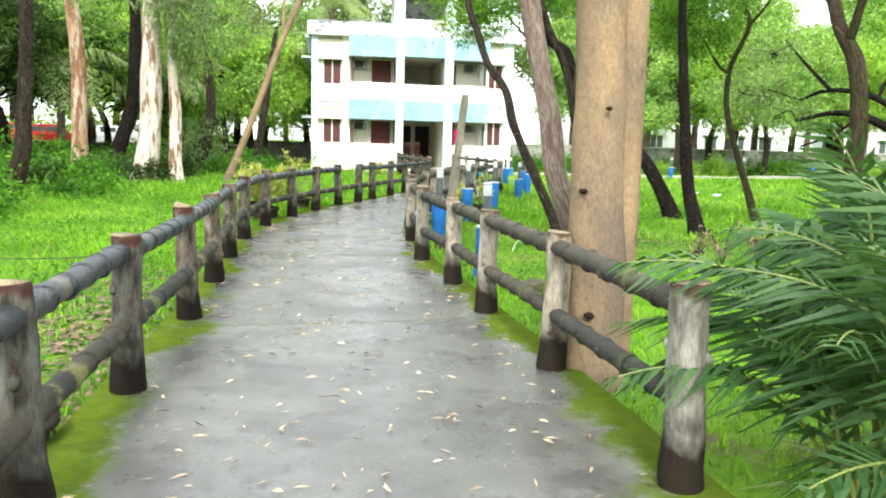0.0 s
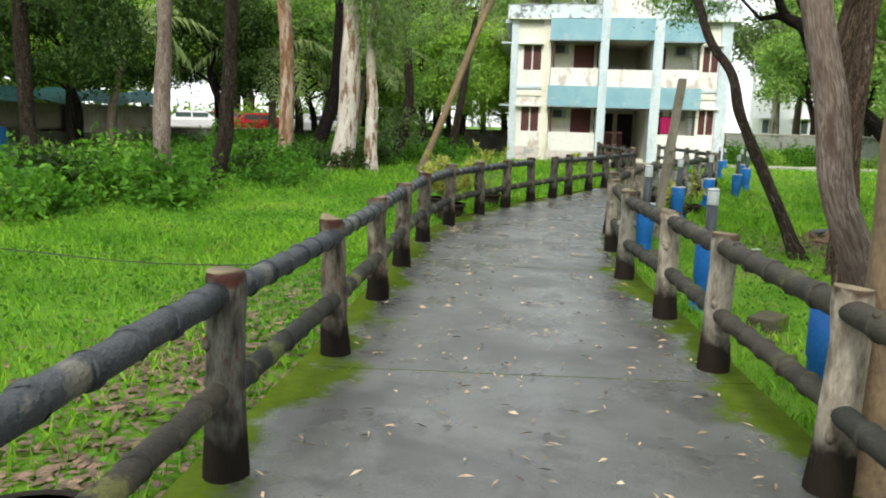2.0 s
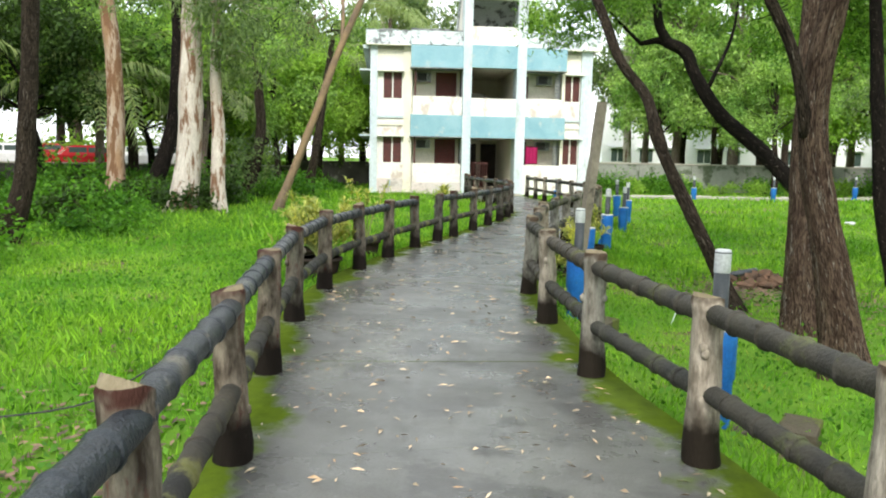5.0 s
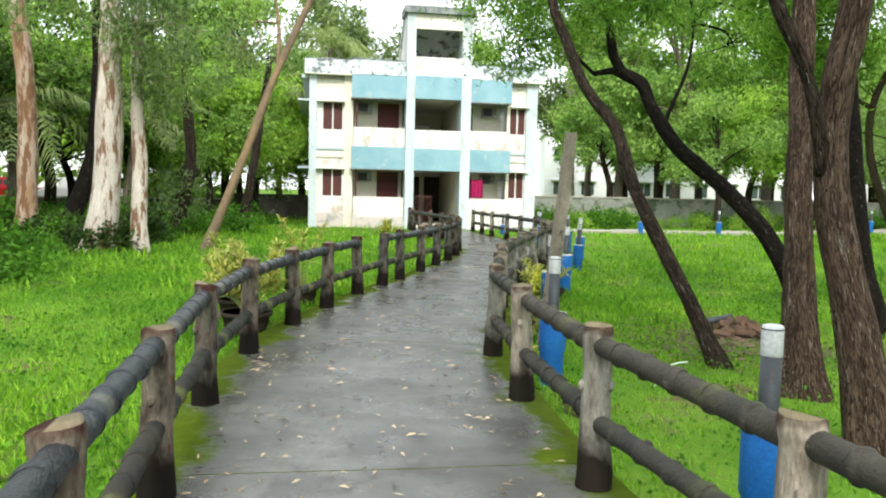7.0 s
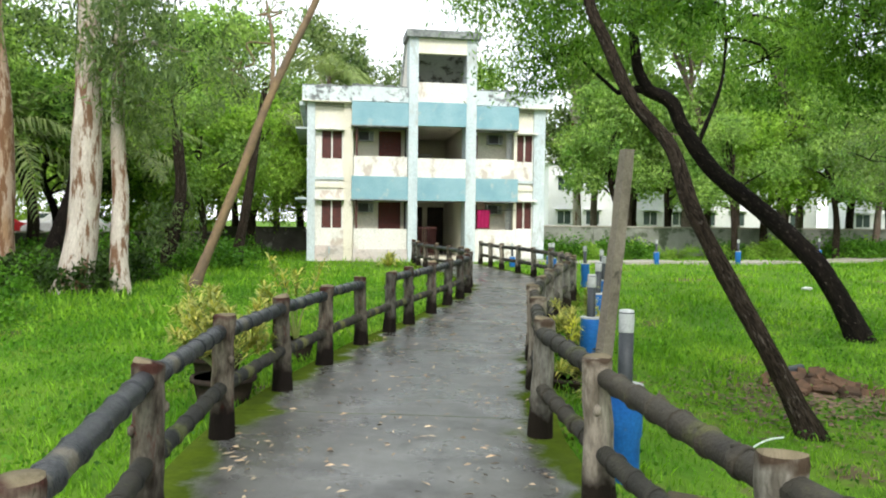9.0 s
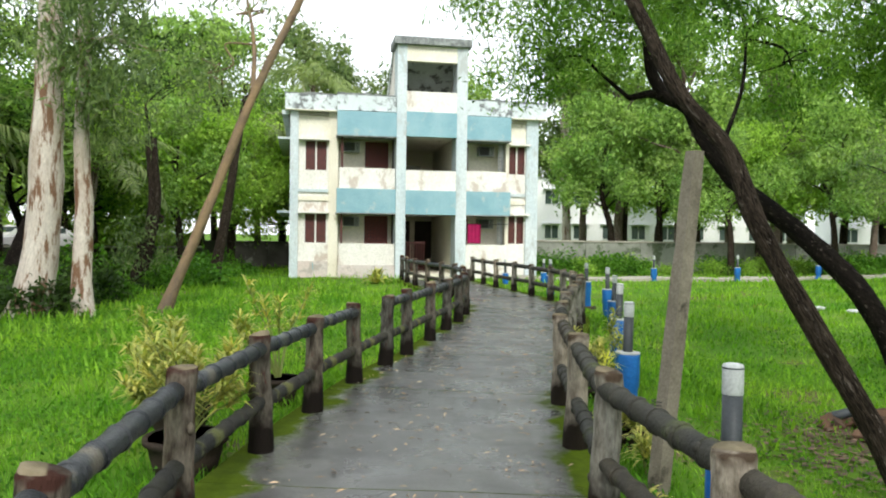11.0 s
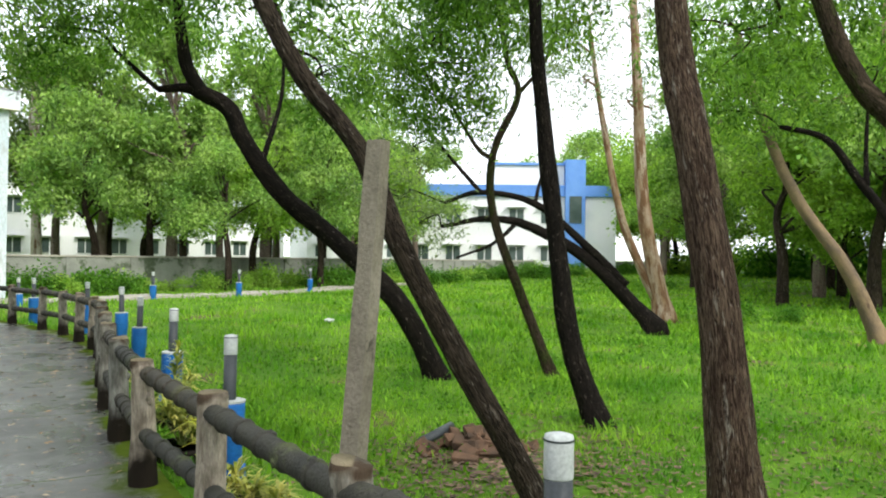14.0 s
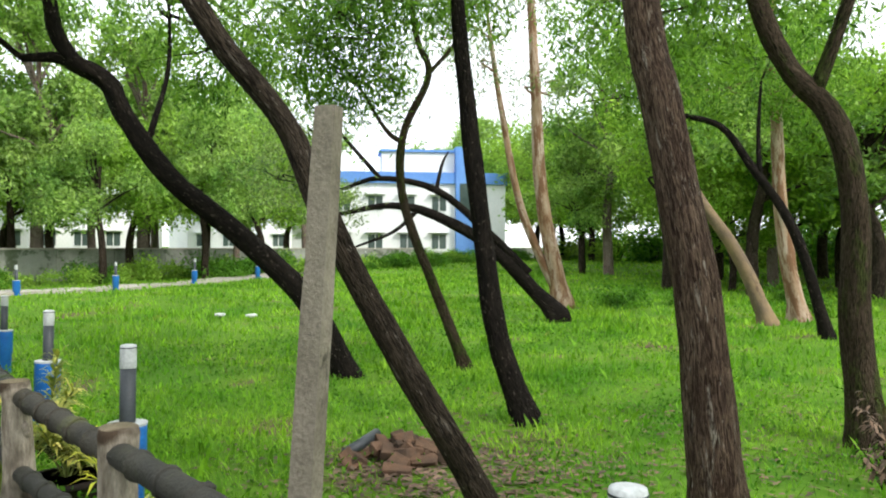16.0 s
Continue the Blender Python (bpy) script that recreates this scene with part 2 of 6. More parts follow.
def post_material(name, a, b, tip, foot, mid):
    """Weathered cement post: stained cap, tarred foot with a ragged edge."""
    m = mat(name, a, b, 9, 0.85, 0.6, 45, stain=mid, stain_scale=3.5, stain_at=0.54, stretch=(1.6, 1.6, 0.5), rand=0.2)
    n, l = m.node_tree.nodes, m.node_tree.links
    p = n["Principled BSDF"]
    old = p.inputs["Base Color"].links[0].from_socket
    tc = n.new("ShaderNodeTexCoord")
    sep = n.new("ShaderNodeSeparateXYZ")
    l.new(tc.outputs["Object"], sep.inputs[0])
    nz = n.new("ShaderNodeTexNoise")
    nz.inputs["Scale"].default_value = 9
    l.new(tc.outputs["Object"], nz.inputs["Vector"])
    ad = n.new("ShaderNodeMath")
    ad.operation = "MULTIPLY_ADD"
    ad.inputs[1].default_value = 0.34
    l.new(nz.outputs[0], ad.inputs[0])
    l.new(sep.outputs[2], ad.inputs[2])
    for lo, hi, c in ((0.53, 0.33, foot), (0.955, 1.03, tip)):
        r = n.new("ShaderNodeMapRange")
        r.inputs[1].default_value, r.inputs[2].default_value = lo, hi
        l.new(ad.outputs[0], r.inputs[0])
        x = n.new("ShaderNodeMixRGB")
        l.new(r.outputs[0], x.inputs[0])
        l.new(old, x.inputs[1])
        x.inputs[2].default_value = (*c, 1)
        old = x.outputs[0]
    # pale sawn top
    r = n.new("ShaderNodeMapRange")
    r.inputs[1].default_value, r.inputs[2].default_value = 0.862, 0.8645
    l.new(sep.outputs[2], r.inputs[0])
    x = n.new("ShaderNodeMixRGB")
    l.new(r.outputs[0], x.inputs[0])
    l.new(old, x.inputs[1])
    y = n.new("ShaderNodeMixRGB")
    l.new(nz.outputs[0], y.inputs[0])
    y.inputs[1].default_value, y.inputs[2].default_value = (0.09, 0.075, 0.04, 1), (0.3, 0.25, 0.17, 1)
    l.new(y.outputs[0], x.inputs[2])
    l.new(x.outputs[0], p.inputs["Base Color"])
    return m


M["post_left"] = post_material("post_brown", (0.18, 0.165, 0.14), (0.036, 0.028, 0.023), (0.045, 0.02, 0.015), (0.013, 0.01, 0.008), (0.085, 0.024, 0.019))
M["post_right"] = post_material("post_grey", (0.34, 0.315, 0.275), (0.13, 0.115, 0.095), (0.06, 0.042, 0.028), (0.018, 0.014, 0.01), (0.11, 0.095, 0.078))


def path_material():
    """Damp concrete with moss creeping in from both edges (UV u runs across the path)."""
    m = mat("damp_concrete", (0.075, 0.075, 0.069), (0.118, 0.118, 0.109), 0.8, 0.5, 0.3, 70, stain=(0.068, 0.067, 0.063), stain_scale=1.7, stain_at=0.5, dist=0.006)
    n, l = m.node_tree.nodes, m.node_tree.links
    p = n["Principled BSDF"]
    old = p.inputs["Base Color"].links[0].from_socket
    uv = n.new("ShaderNodeUVMap")
    sep = n.new("ShaderNodeSeparateXYZ")
    l.new(uv.outputs[0], sep.inputs[0])
    tc = n.new("ShaderNodeTexCoord")
    nz = n.new("ShaderNodeTexNoise")
    nz.inputs["Scale"].default_value, nz.inputs["Detail"].default_value, nz.inputs["Roughness"].default_value = 1.3, 9, 0.66
    l.new(tc.outputs["Object"], nz.inputs["Vector"])
    # sheen streaks across the slab, painted into the colour by stretched noise
    bm_ = n.new("ShaderNodeMapping")
    bm_.inputs["Scale"].default_value = (1, 4, 1)
    l.new(tc.outputs["Object"], bm_.inputs[0])
    br = n.new("ShaderNodeTexNoise")
    br.inputs["Scale"].default_value, br.inputs["Detail"].default_value = 1.6, 5
    l.new(bm_.outputs[0], br.inputs["Vector"])
    bx = n.new("ShaderNodeMapRange")
    bx.inputs[1].default_value, bx.inputs[2].default_value, bx.inputs[3].default_value, bx.inputs[4].default_value = 0.3, 0.7, 0.85, 1.15
    l.new(br.outputs[0], bx.inputs[0])
    bmix = n.new("ShaderNodeVectorMath")
    bmix.operation = "SCALE"
    l.new(old, bmix.inputs[0])
    l.new(bx.outputs[0], bmix.inputs[3])
    old = bmix.outputs[0]

    def mth(op, x, y):
        k = n.new("ShaderNodeMath")
        k.operation = op
        for i, v in enumerate((x, y)):
            if isinstance(v, bpy.types.NodeSocket):
                l.new(v, k.inputs[i])
            else:
                k.inputs[i].default_value = v
        return k.outputs[0]
    edge = mth("ABSOLUTE", mth("SUBTRACT", sep.outputs[0], 0.5), 0)
    mask = mth("ADD", edge, mth("MULTIPLY", mth("SUBTRACT", nz.outputs[0], 0.5), 0.5))
    r = n.new("ShaderNodeMapRange")
    r.inputs[1].default_value, r.inputs[2].default_value = 0.37, 0.43
    l.new(mask, r.inputs[0])
    moss = n.new("ShaderNodeMixRGB")
    n2 = n.new("ShaderNodeTexNoise")
    n2.inputs["Scale"].default_value, n2.inputs["Detail"].default_value, n2.inputs["Roughness"].default_value = 7, 9, 0.75
    l.new(tc.outputs["Object"], n2.inputs["Vector"])
    l.new(n2.outputs[0], moss.inputs[0])
    moss.inputs[1].default_value, moss.inputs[2].default_value = (0.006, 0.016, 0.001, 1), (0.12, 0.18, 0.005, 1)
    x = n.new("ShaderNodeMixRGB")
    l.new(mth("MULTIPLY", r.outputs[0], 0.88), x.inputs[0])
    l.new(old, x.inputs[1])
    l.new(moss.outputs[0], x.inputs[2])
    l.new(x.outputs[0], p.inputs["Base Color"])
    rr = n.new("ShaderNodeMapRange")
    rr.inputs[1].default_value, rr.inputs[2].default_value, rr.inputs[3].default_value, rr.inputs[4].default_value = 0.4, 0.62, 0.22, 0.46
    l.new(nz.outputs[0], rr.inputs[0])
    l.new(mth("MULTIPLY", mth("SUBTRACT", 1.0, r.outputs[0]), 0.32), p.inputs["Specular IOR Level"])
    l.new(mth("MAXIMUM", rr.outputs[0], mth("MULTIPLY", r.outputs[0], 0.9)), p.inputs["Roughness"])
    return m


M["path"] = path_material()


# ---------------------------------------------------------------- mesh helpers
def part(name, bm, material, parent=None, label=""):
    me = bpy.data.meshes.new(name)
    bm.to_mesh(me)
    bm.free()
    me.materials.append(material)
    ob = new(name, me)
    if parent:
        ob.parent = parent
    if label:
        ob["label"] = label
    return ob


def again(name, ob, parent, m=None):
    """Another object on the same mesh."""
    o = new(name, ob.data)
    o.parent = parent
    if m is not None:
        o.matrix_basis = m
    return o


def empty(name, m, label, category, group="", kind=""):
    e = new(name)
    e.matrix_basis = m
    return tagged(e, label, category, group, kind)


def smooth(ob):
    ob.data.polygons.foreach_set("use_smooth", [True] * len(ob.data.polygons))
    return ob


def box(bm, x0, x1, y0, y1, z0, z1, bevel=0.0, jitter=0.0):
    r = bmesh.ops.create_cube(bm, size=1, matrix=Matrix.Translation(((x0 + x1) / 2, (y0 + y1) / 2, (z0 + z1) / 2)) @ Matrix.Diagonal((x1 - x0, y1 - y0, z1 - z0, 1)))
    if jitter:
        for v in r["verts"]:
            v.co += Vector([rnd.uniform(-jitter, jitter) for _ in range(3)])
    if bevel:
        es = {e for v in r["verts"] for e in v.link_edges}
        bmesh.ops.bevel(bm, geom=list(es), offset=bevel, segments=2, affect="EDGES", profile=0.6)
    return bm


def boxes(*rows, bevel=0.0):
    bm = bmesh.new()
    for r in rows:
        box(bm, *r, bevel=bevel)
    return bm


def tube(bm, pts, radii, sides=10, lump=0.0, seed=0.0, cap=True, flare=None):
    """A tube along points with a radius at each; lump makes it uneven."""
    pts = [Vector(p) for p in pts]
    grain = bm.verts.layers.float_vector.get("grain") or bm.verts.layers.float_vector.new("grain")
    run = seed * 1.37
    rings = []
    side = None
    for i, p in enumerate(pts):
        d = (pts[min(i + 1, len(pts) - 1)] - pts[max(i - 1, 0)]).normalized()
        if side is None:
            side = d.orthogonal().normalized()
        side = (side - d * side.dot(d)).normalized()
        up = d.cross(side)
        run += (p - pts[i - 1]).length if i else 0
        ring = []
        for k in range(sides):
            a = 2 * math.pi * k / sides
            w = side * math.cos(a) + up * math.sin(a)
            r = radii[i]
            if lump:
                r *= 1 + lump * noise.noise(p * 1.7 + w * 0.9 + Vector((seed, seed, 0))) + 0.4 * lump * noise.noise(p * 5 + w * 2.5 + Vector((seed, 0, 0)))
            if flare:
                r *= 1 + flare * max(0, math.sin(a * 3 + seed)) * math.exp(-(p.z - pts[0].z) / 0.35)
            vert = bm.verts.new(p + w * r)
            vert[grain] = (math.cos(a) * radii[i] + seed, math.sin(a) * radii[i], run)
            ring.append(vert)
        rings.append(ring)
    for a, b in zip(rings, rings[1:]):
        for k in range(sides):
            bm.faces.new((a[k], a[(k + 1) % sides], b[(k + 1) % sides], b[k]))
    if cap:
        bm.faces.new(rings[0][::-1])
        bm.faces.new(rings[-1])
    return bm


def spline(pts, n):
    """Catmull-Rom through points, n steps a span."""
    P = [np.array(p, float) for p in pts]
    P = [2 * P[0] - P[1]] + P + [2 * P[-1] - P[-2]]
    out = []
    for i in range(1, len(P) - 2):
        a, b, c, d = P[i - 1:i + 3]
        for k in range(n):
            t = k / n
            out.append(0.5 * (2 * b + (c - a) * t + (2 * a - 5 * b + 4 * c - d) * t * t + (3 * b - a - 3 * c + d) * t ** 3))
    out.append(P[-2])
    return out


def np_mesh(name, verts, faces, material):
    """A mesh from arrays: verts (n, 3), faces (m, k)."""
    me = bpy.data.meshes.new(name)
    k = faces.shape[1]
    me.vertices.add(len(verts))
    me.vertices.foreach_set("co", np.ascontiguousarray(verts, np.float32).ravel())
    me.loops.add(faces.size)
    me.loops.foreach_set("vertex_index", np.ascontiguousarray(faces, np.int32).ravel())
    me.polygons.add(len(faces))
    me.polygons.foreach_set("loop_start", np.arange(0, faces.size, k, dtype=np.int32))
    me.update(calc_edges=True)
    me.materials.append(material)
    return me


def leaf_cards(centres, length, width, direction=None, spread=1.0, fold=0.25):
    """Folded diamond leaves at centres: arrays of verts and faces."""
    n = len(centres)
    d = rng.normal(size=(n, 3)) * spread
    if direction is not None:
        d += direction
    d /= np.linalg.norm(d, axis=1)[:, None]
    s = np.cross(d, rng.normal(size=(n, 3)))
    s /= np.linalg.norm(s, axis=1)[:, None] + 1e-9
    u = np.cross(d, s)
    L = (length * rng.uniform(0.6, 1.25, n))[:, None]
    W = L * width
    c = np.asarray(centres)
    v = np.stack([c - d * L * 0.5, c + s * W * 0.5 + u * W * fold, c + d * L * 0.5, c - s * W * 0.5 + u * W * fold], 1).reshape(-1, 3)
    return v, np.arange(4 * n).reshape(n, 4)


def clumped(blobs, per_blob, leaves, blob_r, leaf_r):
    """Leaf centres in clumps: blobs are (centre, radii); clumps sit towards the shell of each blob."""
    out = []
    for c, r in blobs:
        d = rng.normal(size=(per_blob, 3))
        d /= np.linalg.norm(d, axis=1)[:, None]
        k = np.asarray(c) + d * np.asarray(r) * rng.uniform(0.35, 1.0, (per_blob, 1)) ** 0.6
        out.append((k[:, None, :] + rng.normal(size=(per_blob, leaves, 3)) * leaf_r * rng.uniform(0.6, 1.3, (per_blob, 1, 1))).reshape(-1, 3))
    return np.concatenate(out)


# ---------------------------------------------------------------- plan of path and fences
LEFT = [(1.5, -3.0), (1.03, -1.4), (0.53, 0.18), (0.0, 1.95), (-0.51, 3.56), (-0.95, 4.94), (-1.43, 6.58), (-1.92, 8.05), (-2.42, 9.5),
        (-2.93, 11.1), (-3.29, 12.78), (-3.39, 14.32), (-3.38, 15.6), (-3.32, 16.98), (-3.2, 18.17), (-3.07, 19.0), (-2.95, 20.45),
        (-2.85, 21.8), (-2.76, 23.05), (-2.75, 24.4), (-2.85, 25.8), (-3.05, 27.2), (-3.4, 28.6), (-3.9, 30.1), (-4.5, 31.5), (-5.1, 33.0), (-5.6, 34.5), (-6.05, 36.0)]
RIGHT = [(4.35, -3.4), (3.87, -1.85), (3.4, -0.3), (2.92, 1.25), (2.42, 2.8), (1.89, 4.35), (1.34, 5.94), (0.78, 7.42), (0.335, 8.63), (-0.24, 10.08), (-0.68, 11.72),
         (-1.01, 13.22), (-1.07, 14.8), (-1.12, 16.3), (-1.06, 17.73), (-0.95, 19.2), (-0.8, 20.6), (-0.62, 22.0), (-0.48, 23.3), (-0.42, 24.5),
         (-0.51, 25.7), (-0.64, 27.0), (-0.9, 28.4), (-1.38, 30.0), (-1.9, 31.5), (-2.5, 33.0), (-3.0, 34.6), (-3.5, 36.2)]


def at_y(line, y):
    a = np.array(line)
    return np.interp(y, a[:, 1], a[:, 0])


def smoothstep(a, b, x):
    t = np.clip((x - a) / (b - a), 0, 1)
    return t * t * (3 - 2 * t)


def gz(x, y):
    """Height of the lawn: lower beyond the fence on the field's side, rising far off."""
    x, y = np.asarray(x, float), np.asarray(y, float)
    off_r = x - at_y(RIGHT, y)
    off_l = at_y(LEFT, y) - x
    low = -0.09 - 0.3 * smoothstep(0.1, 1.6, off_r) * smoothstep(3, 11, y) * (1 - smoothstep(26, 38, y))
    under = np.where((off_r < 0.05) & (off_l < 0.05) & (y < 38), -0.12, 0)
    far = 0.5 * smoothstep(34, 62, np.hypot(x - 0, y - 12))
    wave = 0.03 * np.sin(x * 0.9 + 1.3) * np.cos(y * 0.7) + 0.02 * np.sin(x * 2.1 + y * 1.7)
    return low + under + far + wave * smoothstep(0.2, 1.5, np.maximum(off_r, off_l))


def ground_z(x, y):
    return float(gz(x, y))


# ---------------------------------------------------------------- ground
def build_ground():
    near = np.arange(-26, 42.01, 0.5)
    xs = np.concatenate([[-900, -300, -120, -70, -45, -34], near, [46, 55, 70, 110, 300, 900]])
    ys = np.concatenate([[-900, -200, -60, -25, -12], np.arange(-7, 62.01, 0.5), [66, 72, 85, 110, 300, 900]])
    X, Y = np.meshgrid(xs, ys)
    v = np.stack([X, Y, gz(X, Y)], -1).reshape(-1, 3)
    w, h = len(xs), len(ys)
    i = (np.arange(h - 1)[:, None] * w + np.arange(w - 1)).ravel()
    f = np.stack([i, i + 1, i + w + 1, i + w], 1)
    tagged(smooth(new("ground", np_mesh("ground", v, f, M["soil"]))), "grassy lawn ground with worn soil patches", "ground", kind="structure")


build_ground()


def build_path():
    L, dense = spline(LEFT, 6), np.array(spline(RIGHT, 40))
    R = [dense[np.argmin(np.linalg.norm(dense - q, axis=1))] for q in L]
    n = len(L)
    path = empty("pavement", pose(0, 0, 0), "damp grey concrete footpath with mossy edges", "path", kind="structure")
    span, k, i = 7, 0, 0
    while i + 1 < n:
        j = min(i + span, n - 1)
        bm = bmesh.new()
        uvl = bm.loops.layers.uv.new("UVMap")
        rows = []
        for s in range(i, j + 1):
            l, r = np.array(L[s]), np.array(R[s])
            d = (r - l) / np.linalg.norm(r - l)
            l, r = l - d * 0.17, r + d * 0.17
            along = np.array([-d[1], d[0]])
            cut = 0.003 if s == i else (-0.003 if s == j else 0)
            row = []
            for c in range(13):
                q = l + (r - l) * c / 12 + along * cut
                z = 0.006 * noise.noise(Vector((q[0] * 1.3, q[1] * 1.3, 0))) + 0.002 * (k % 2)
                row.append((bm.verts.new((q[0], q[1], z)), c / 12))
            rows.append(row)
        for a, b in zip(rows, rows[1:]):
            for c in range(12):
                f = bm.faces.new((a[c][0], a[c + 1][0], b[c + 1][0], b[c][0]))
                for loop, u in zip(f.loops, (a[c][1], a[c + 1][1], b[c + 1][1], b[c][1])):
                    loop[uvl].uv = (u, 0.5)
        edge = [v for v, _ in rows[0]] + [r[-1][0] for r in rows[1:]] + [v for v, _ in rows[-1][::-1][1:]] + [r[0][0] for r in rows[::-1][1:-1]]
        low = [bm.verts.new(v.co - Vector((0, 0, 0.45))) for v in edge]
        for q in range(len(edge)):
            a, b = edge[q], edge[(q + 1) % len(edge)]
            f = bm.faces.new((a, low[q], low[(q + 1) % len(edge)], b))
            for loop in f.loops:
                loop[uvl].uv = (0.02, 0.5)
        part("slab", bm, M["path"], path)
        i, k = j, k + 1


build_path()


# ---------------------------------------------------------------- fences
def post_mesh(seed):
    """A cast post shaped like a cut trunk, round with flattened faces, a chipped cap and a knot."""
    r = random.Random(seed)
    bm = bmesh.new()
    zs = [-0.4, -0.02, 0.08, 0.22, 0.36, 0.5, 0.64, 0.76, 0.84, 0.865]
    pts = [(0.006 * r.uniform(-1, 1), 0.006 * r.uniform(-1, 1), z) for z in zs]
    rad = [0.098, 0.098, 0.094, 0.086, 0.082, 0.079, 0.077, 0.078, 0.081, 0.076]
    tube(bm, pts, rad, 14, 0.1, seed * 3.1)
    for _ in range(2):
        a, z = r.uniform(0, 6.28), r.uniform(0.25, 0.7)
        c = Vector((math.cos(a) * 0.08, math.sin(a) * 0.08, z))
        bmesh.ops.create_icosphere(bm, subdivisions=1, radius=0.024, matrix=Matrix.Translation(c) @ Matrix.Diagonal((1, 1, 1.5, 1)))
    bmesh.ops.recalc_face_normals(bm, faces=bm.faces)
    return bm


def rail_mesh(length, seed, r0, swell, stubs=False):
    """A cast rail shaped like bamboo: swollen rings along it."""
    r = random.Random(seed)
    bm = bmesh.new()
    pts, rad = [], []
    n = max(3, round(length / 0.26))
    for i in range(n):
        a, b = length * i / n, length * (i + 1) / n
        w = r.uniform(-0.003, 0.003)
        for f, k in ((0.0, 1 + swell * 0.75), (0.035, 1 + swell), (0.06, 1 + swell * 0.8), (0.075, 1.02), (0.11, 1.0), (0.5, 0.985), (0.9, 1.0), (0.965, 1.01), (0.98, 1 + swell * 0.5)):
            pts.append((a + (b - a) * f, w, w * 0.6))
            rad.append(r0 * k)
    pts.append((length, 0, 0))
    rad.append(r0)
    tube(bm, pts, rad, 14, 0.05, seed * 1.7)
    if stubs:
        for i in range(1, n):
            if r.random() < 0.55:
                a = r.uniform(0, 6.283)
                d = Vector((r.uniform(-0.3, 0.3), math.cos(a), math.sin(a))).normalized()
                c = Vector((length * i / n + 0.012, 0, 0))
                tube(bm, [c, c + d * r0 * 1.1, c + d * r0 * 1.28], [r0 * 0.5, r0 * 0.42, r0 * 0.34], 8)
    return bm


def build_fence(line, label, post_mat, mats, skip_top=(), skip_low=(), turn=0):
    f = empty("fence", pose(line[0][0], line[0][1], 0), label, "fence")
    o = Vector((line[0][0], line[0][1], 0))
    kinds = [smooth(part("post", post_mesh(s + turn * 10), post_mat, f)) for s in range(5)]
    for i, (x, y) in enumerate(line):
        p = kinds[i] if i < 5 else again("post", kinds[i % 5], f)
        p.matrix_basis = Matrix.Translation(Vector((x, y, 0)) - o) @ pose(0, 0, 0, rnd.uniform(-1.5, 1.5), rnd.uniform(-1.5, 1.5), rnd.uniform(0, 360))
        p.scale = (1, 1, rnd.uniform(0.985, 1.03))
        if i + 1 == len(line):
            continue
        a, b = Vector((x, y, 0)), Vector((*line[i + 1], 0))
        for k, (z, r0, skip) in enumerate(((0.765, 0.054, skip_top), (0.36, 0.05, skip_low))):
            if i in skip:
                continue
            e1, e2 = a + Vector((0, 0, z + rnd.uniform(-0.012, 0.012))), b + Vector((0, 0, z + rnd.uniform(-0.012, 0.012)))
            d = e2 - e1
            rail = smooth(part("rail", rail_mesh(d.length, i * 2 + k + turn * 100, r0, 0.2 if turn else 0.15, bool(turn)), mats[k], f))
            rail.matrix_basis = Matrix.Translation(e1 - o) @ d.to_track_quat("X", "Z").to_matrix().to_4x4()
    return f


build_fence(LEFT, "weathered brown cement fence with dark bamboo-shaped rails", M["post_left"], (M["rail_dark"], M["rail_tan"]), skip_top=(13,))
build_fence(RIGHT[5:], "weathered grey cement fence with bamboo-shaped rails beside the lawn", M["post_right"], (M["rail_grey"], M["rail_grey"]), turn=1)


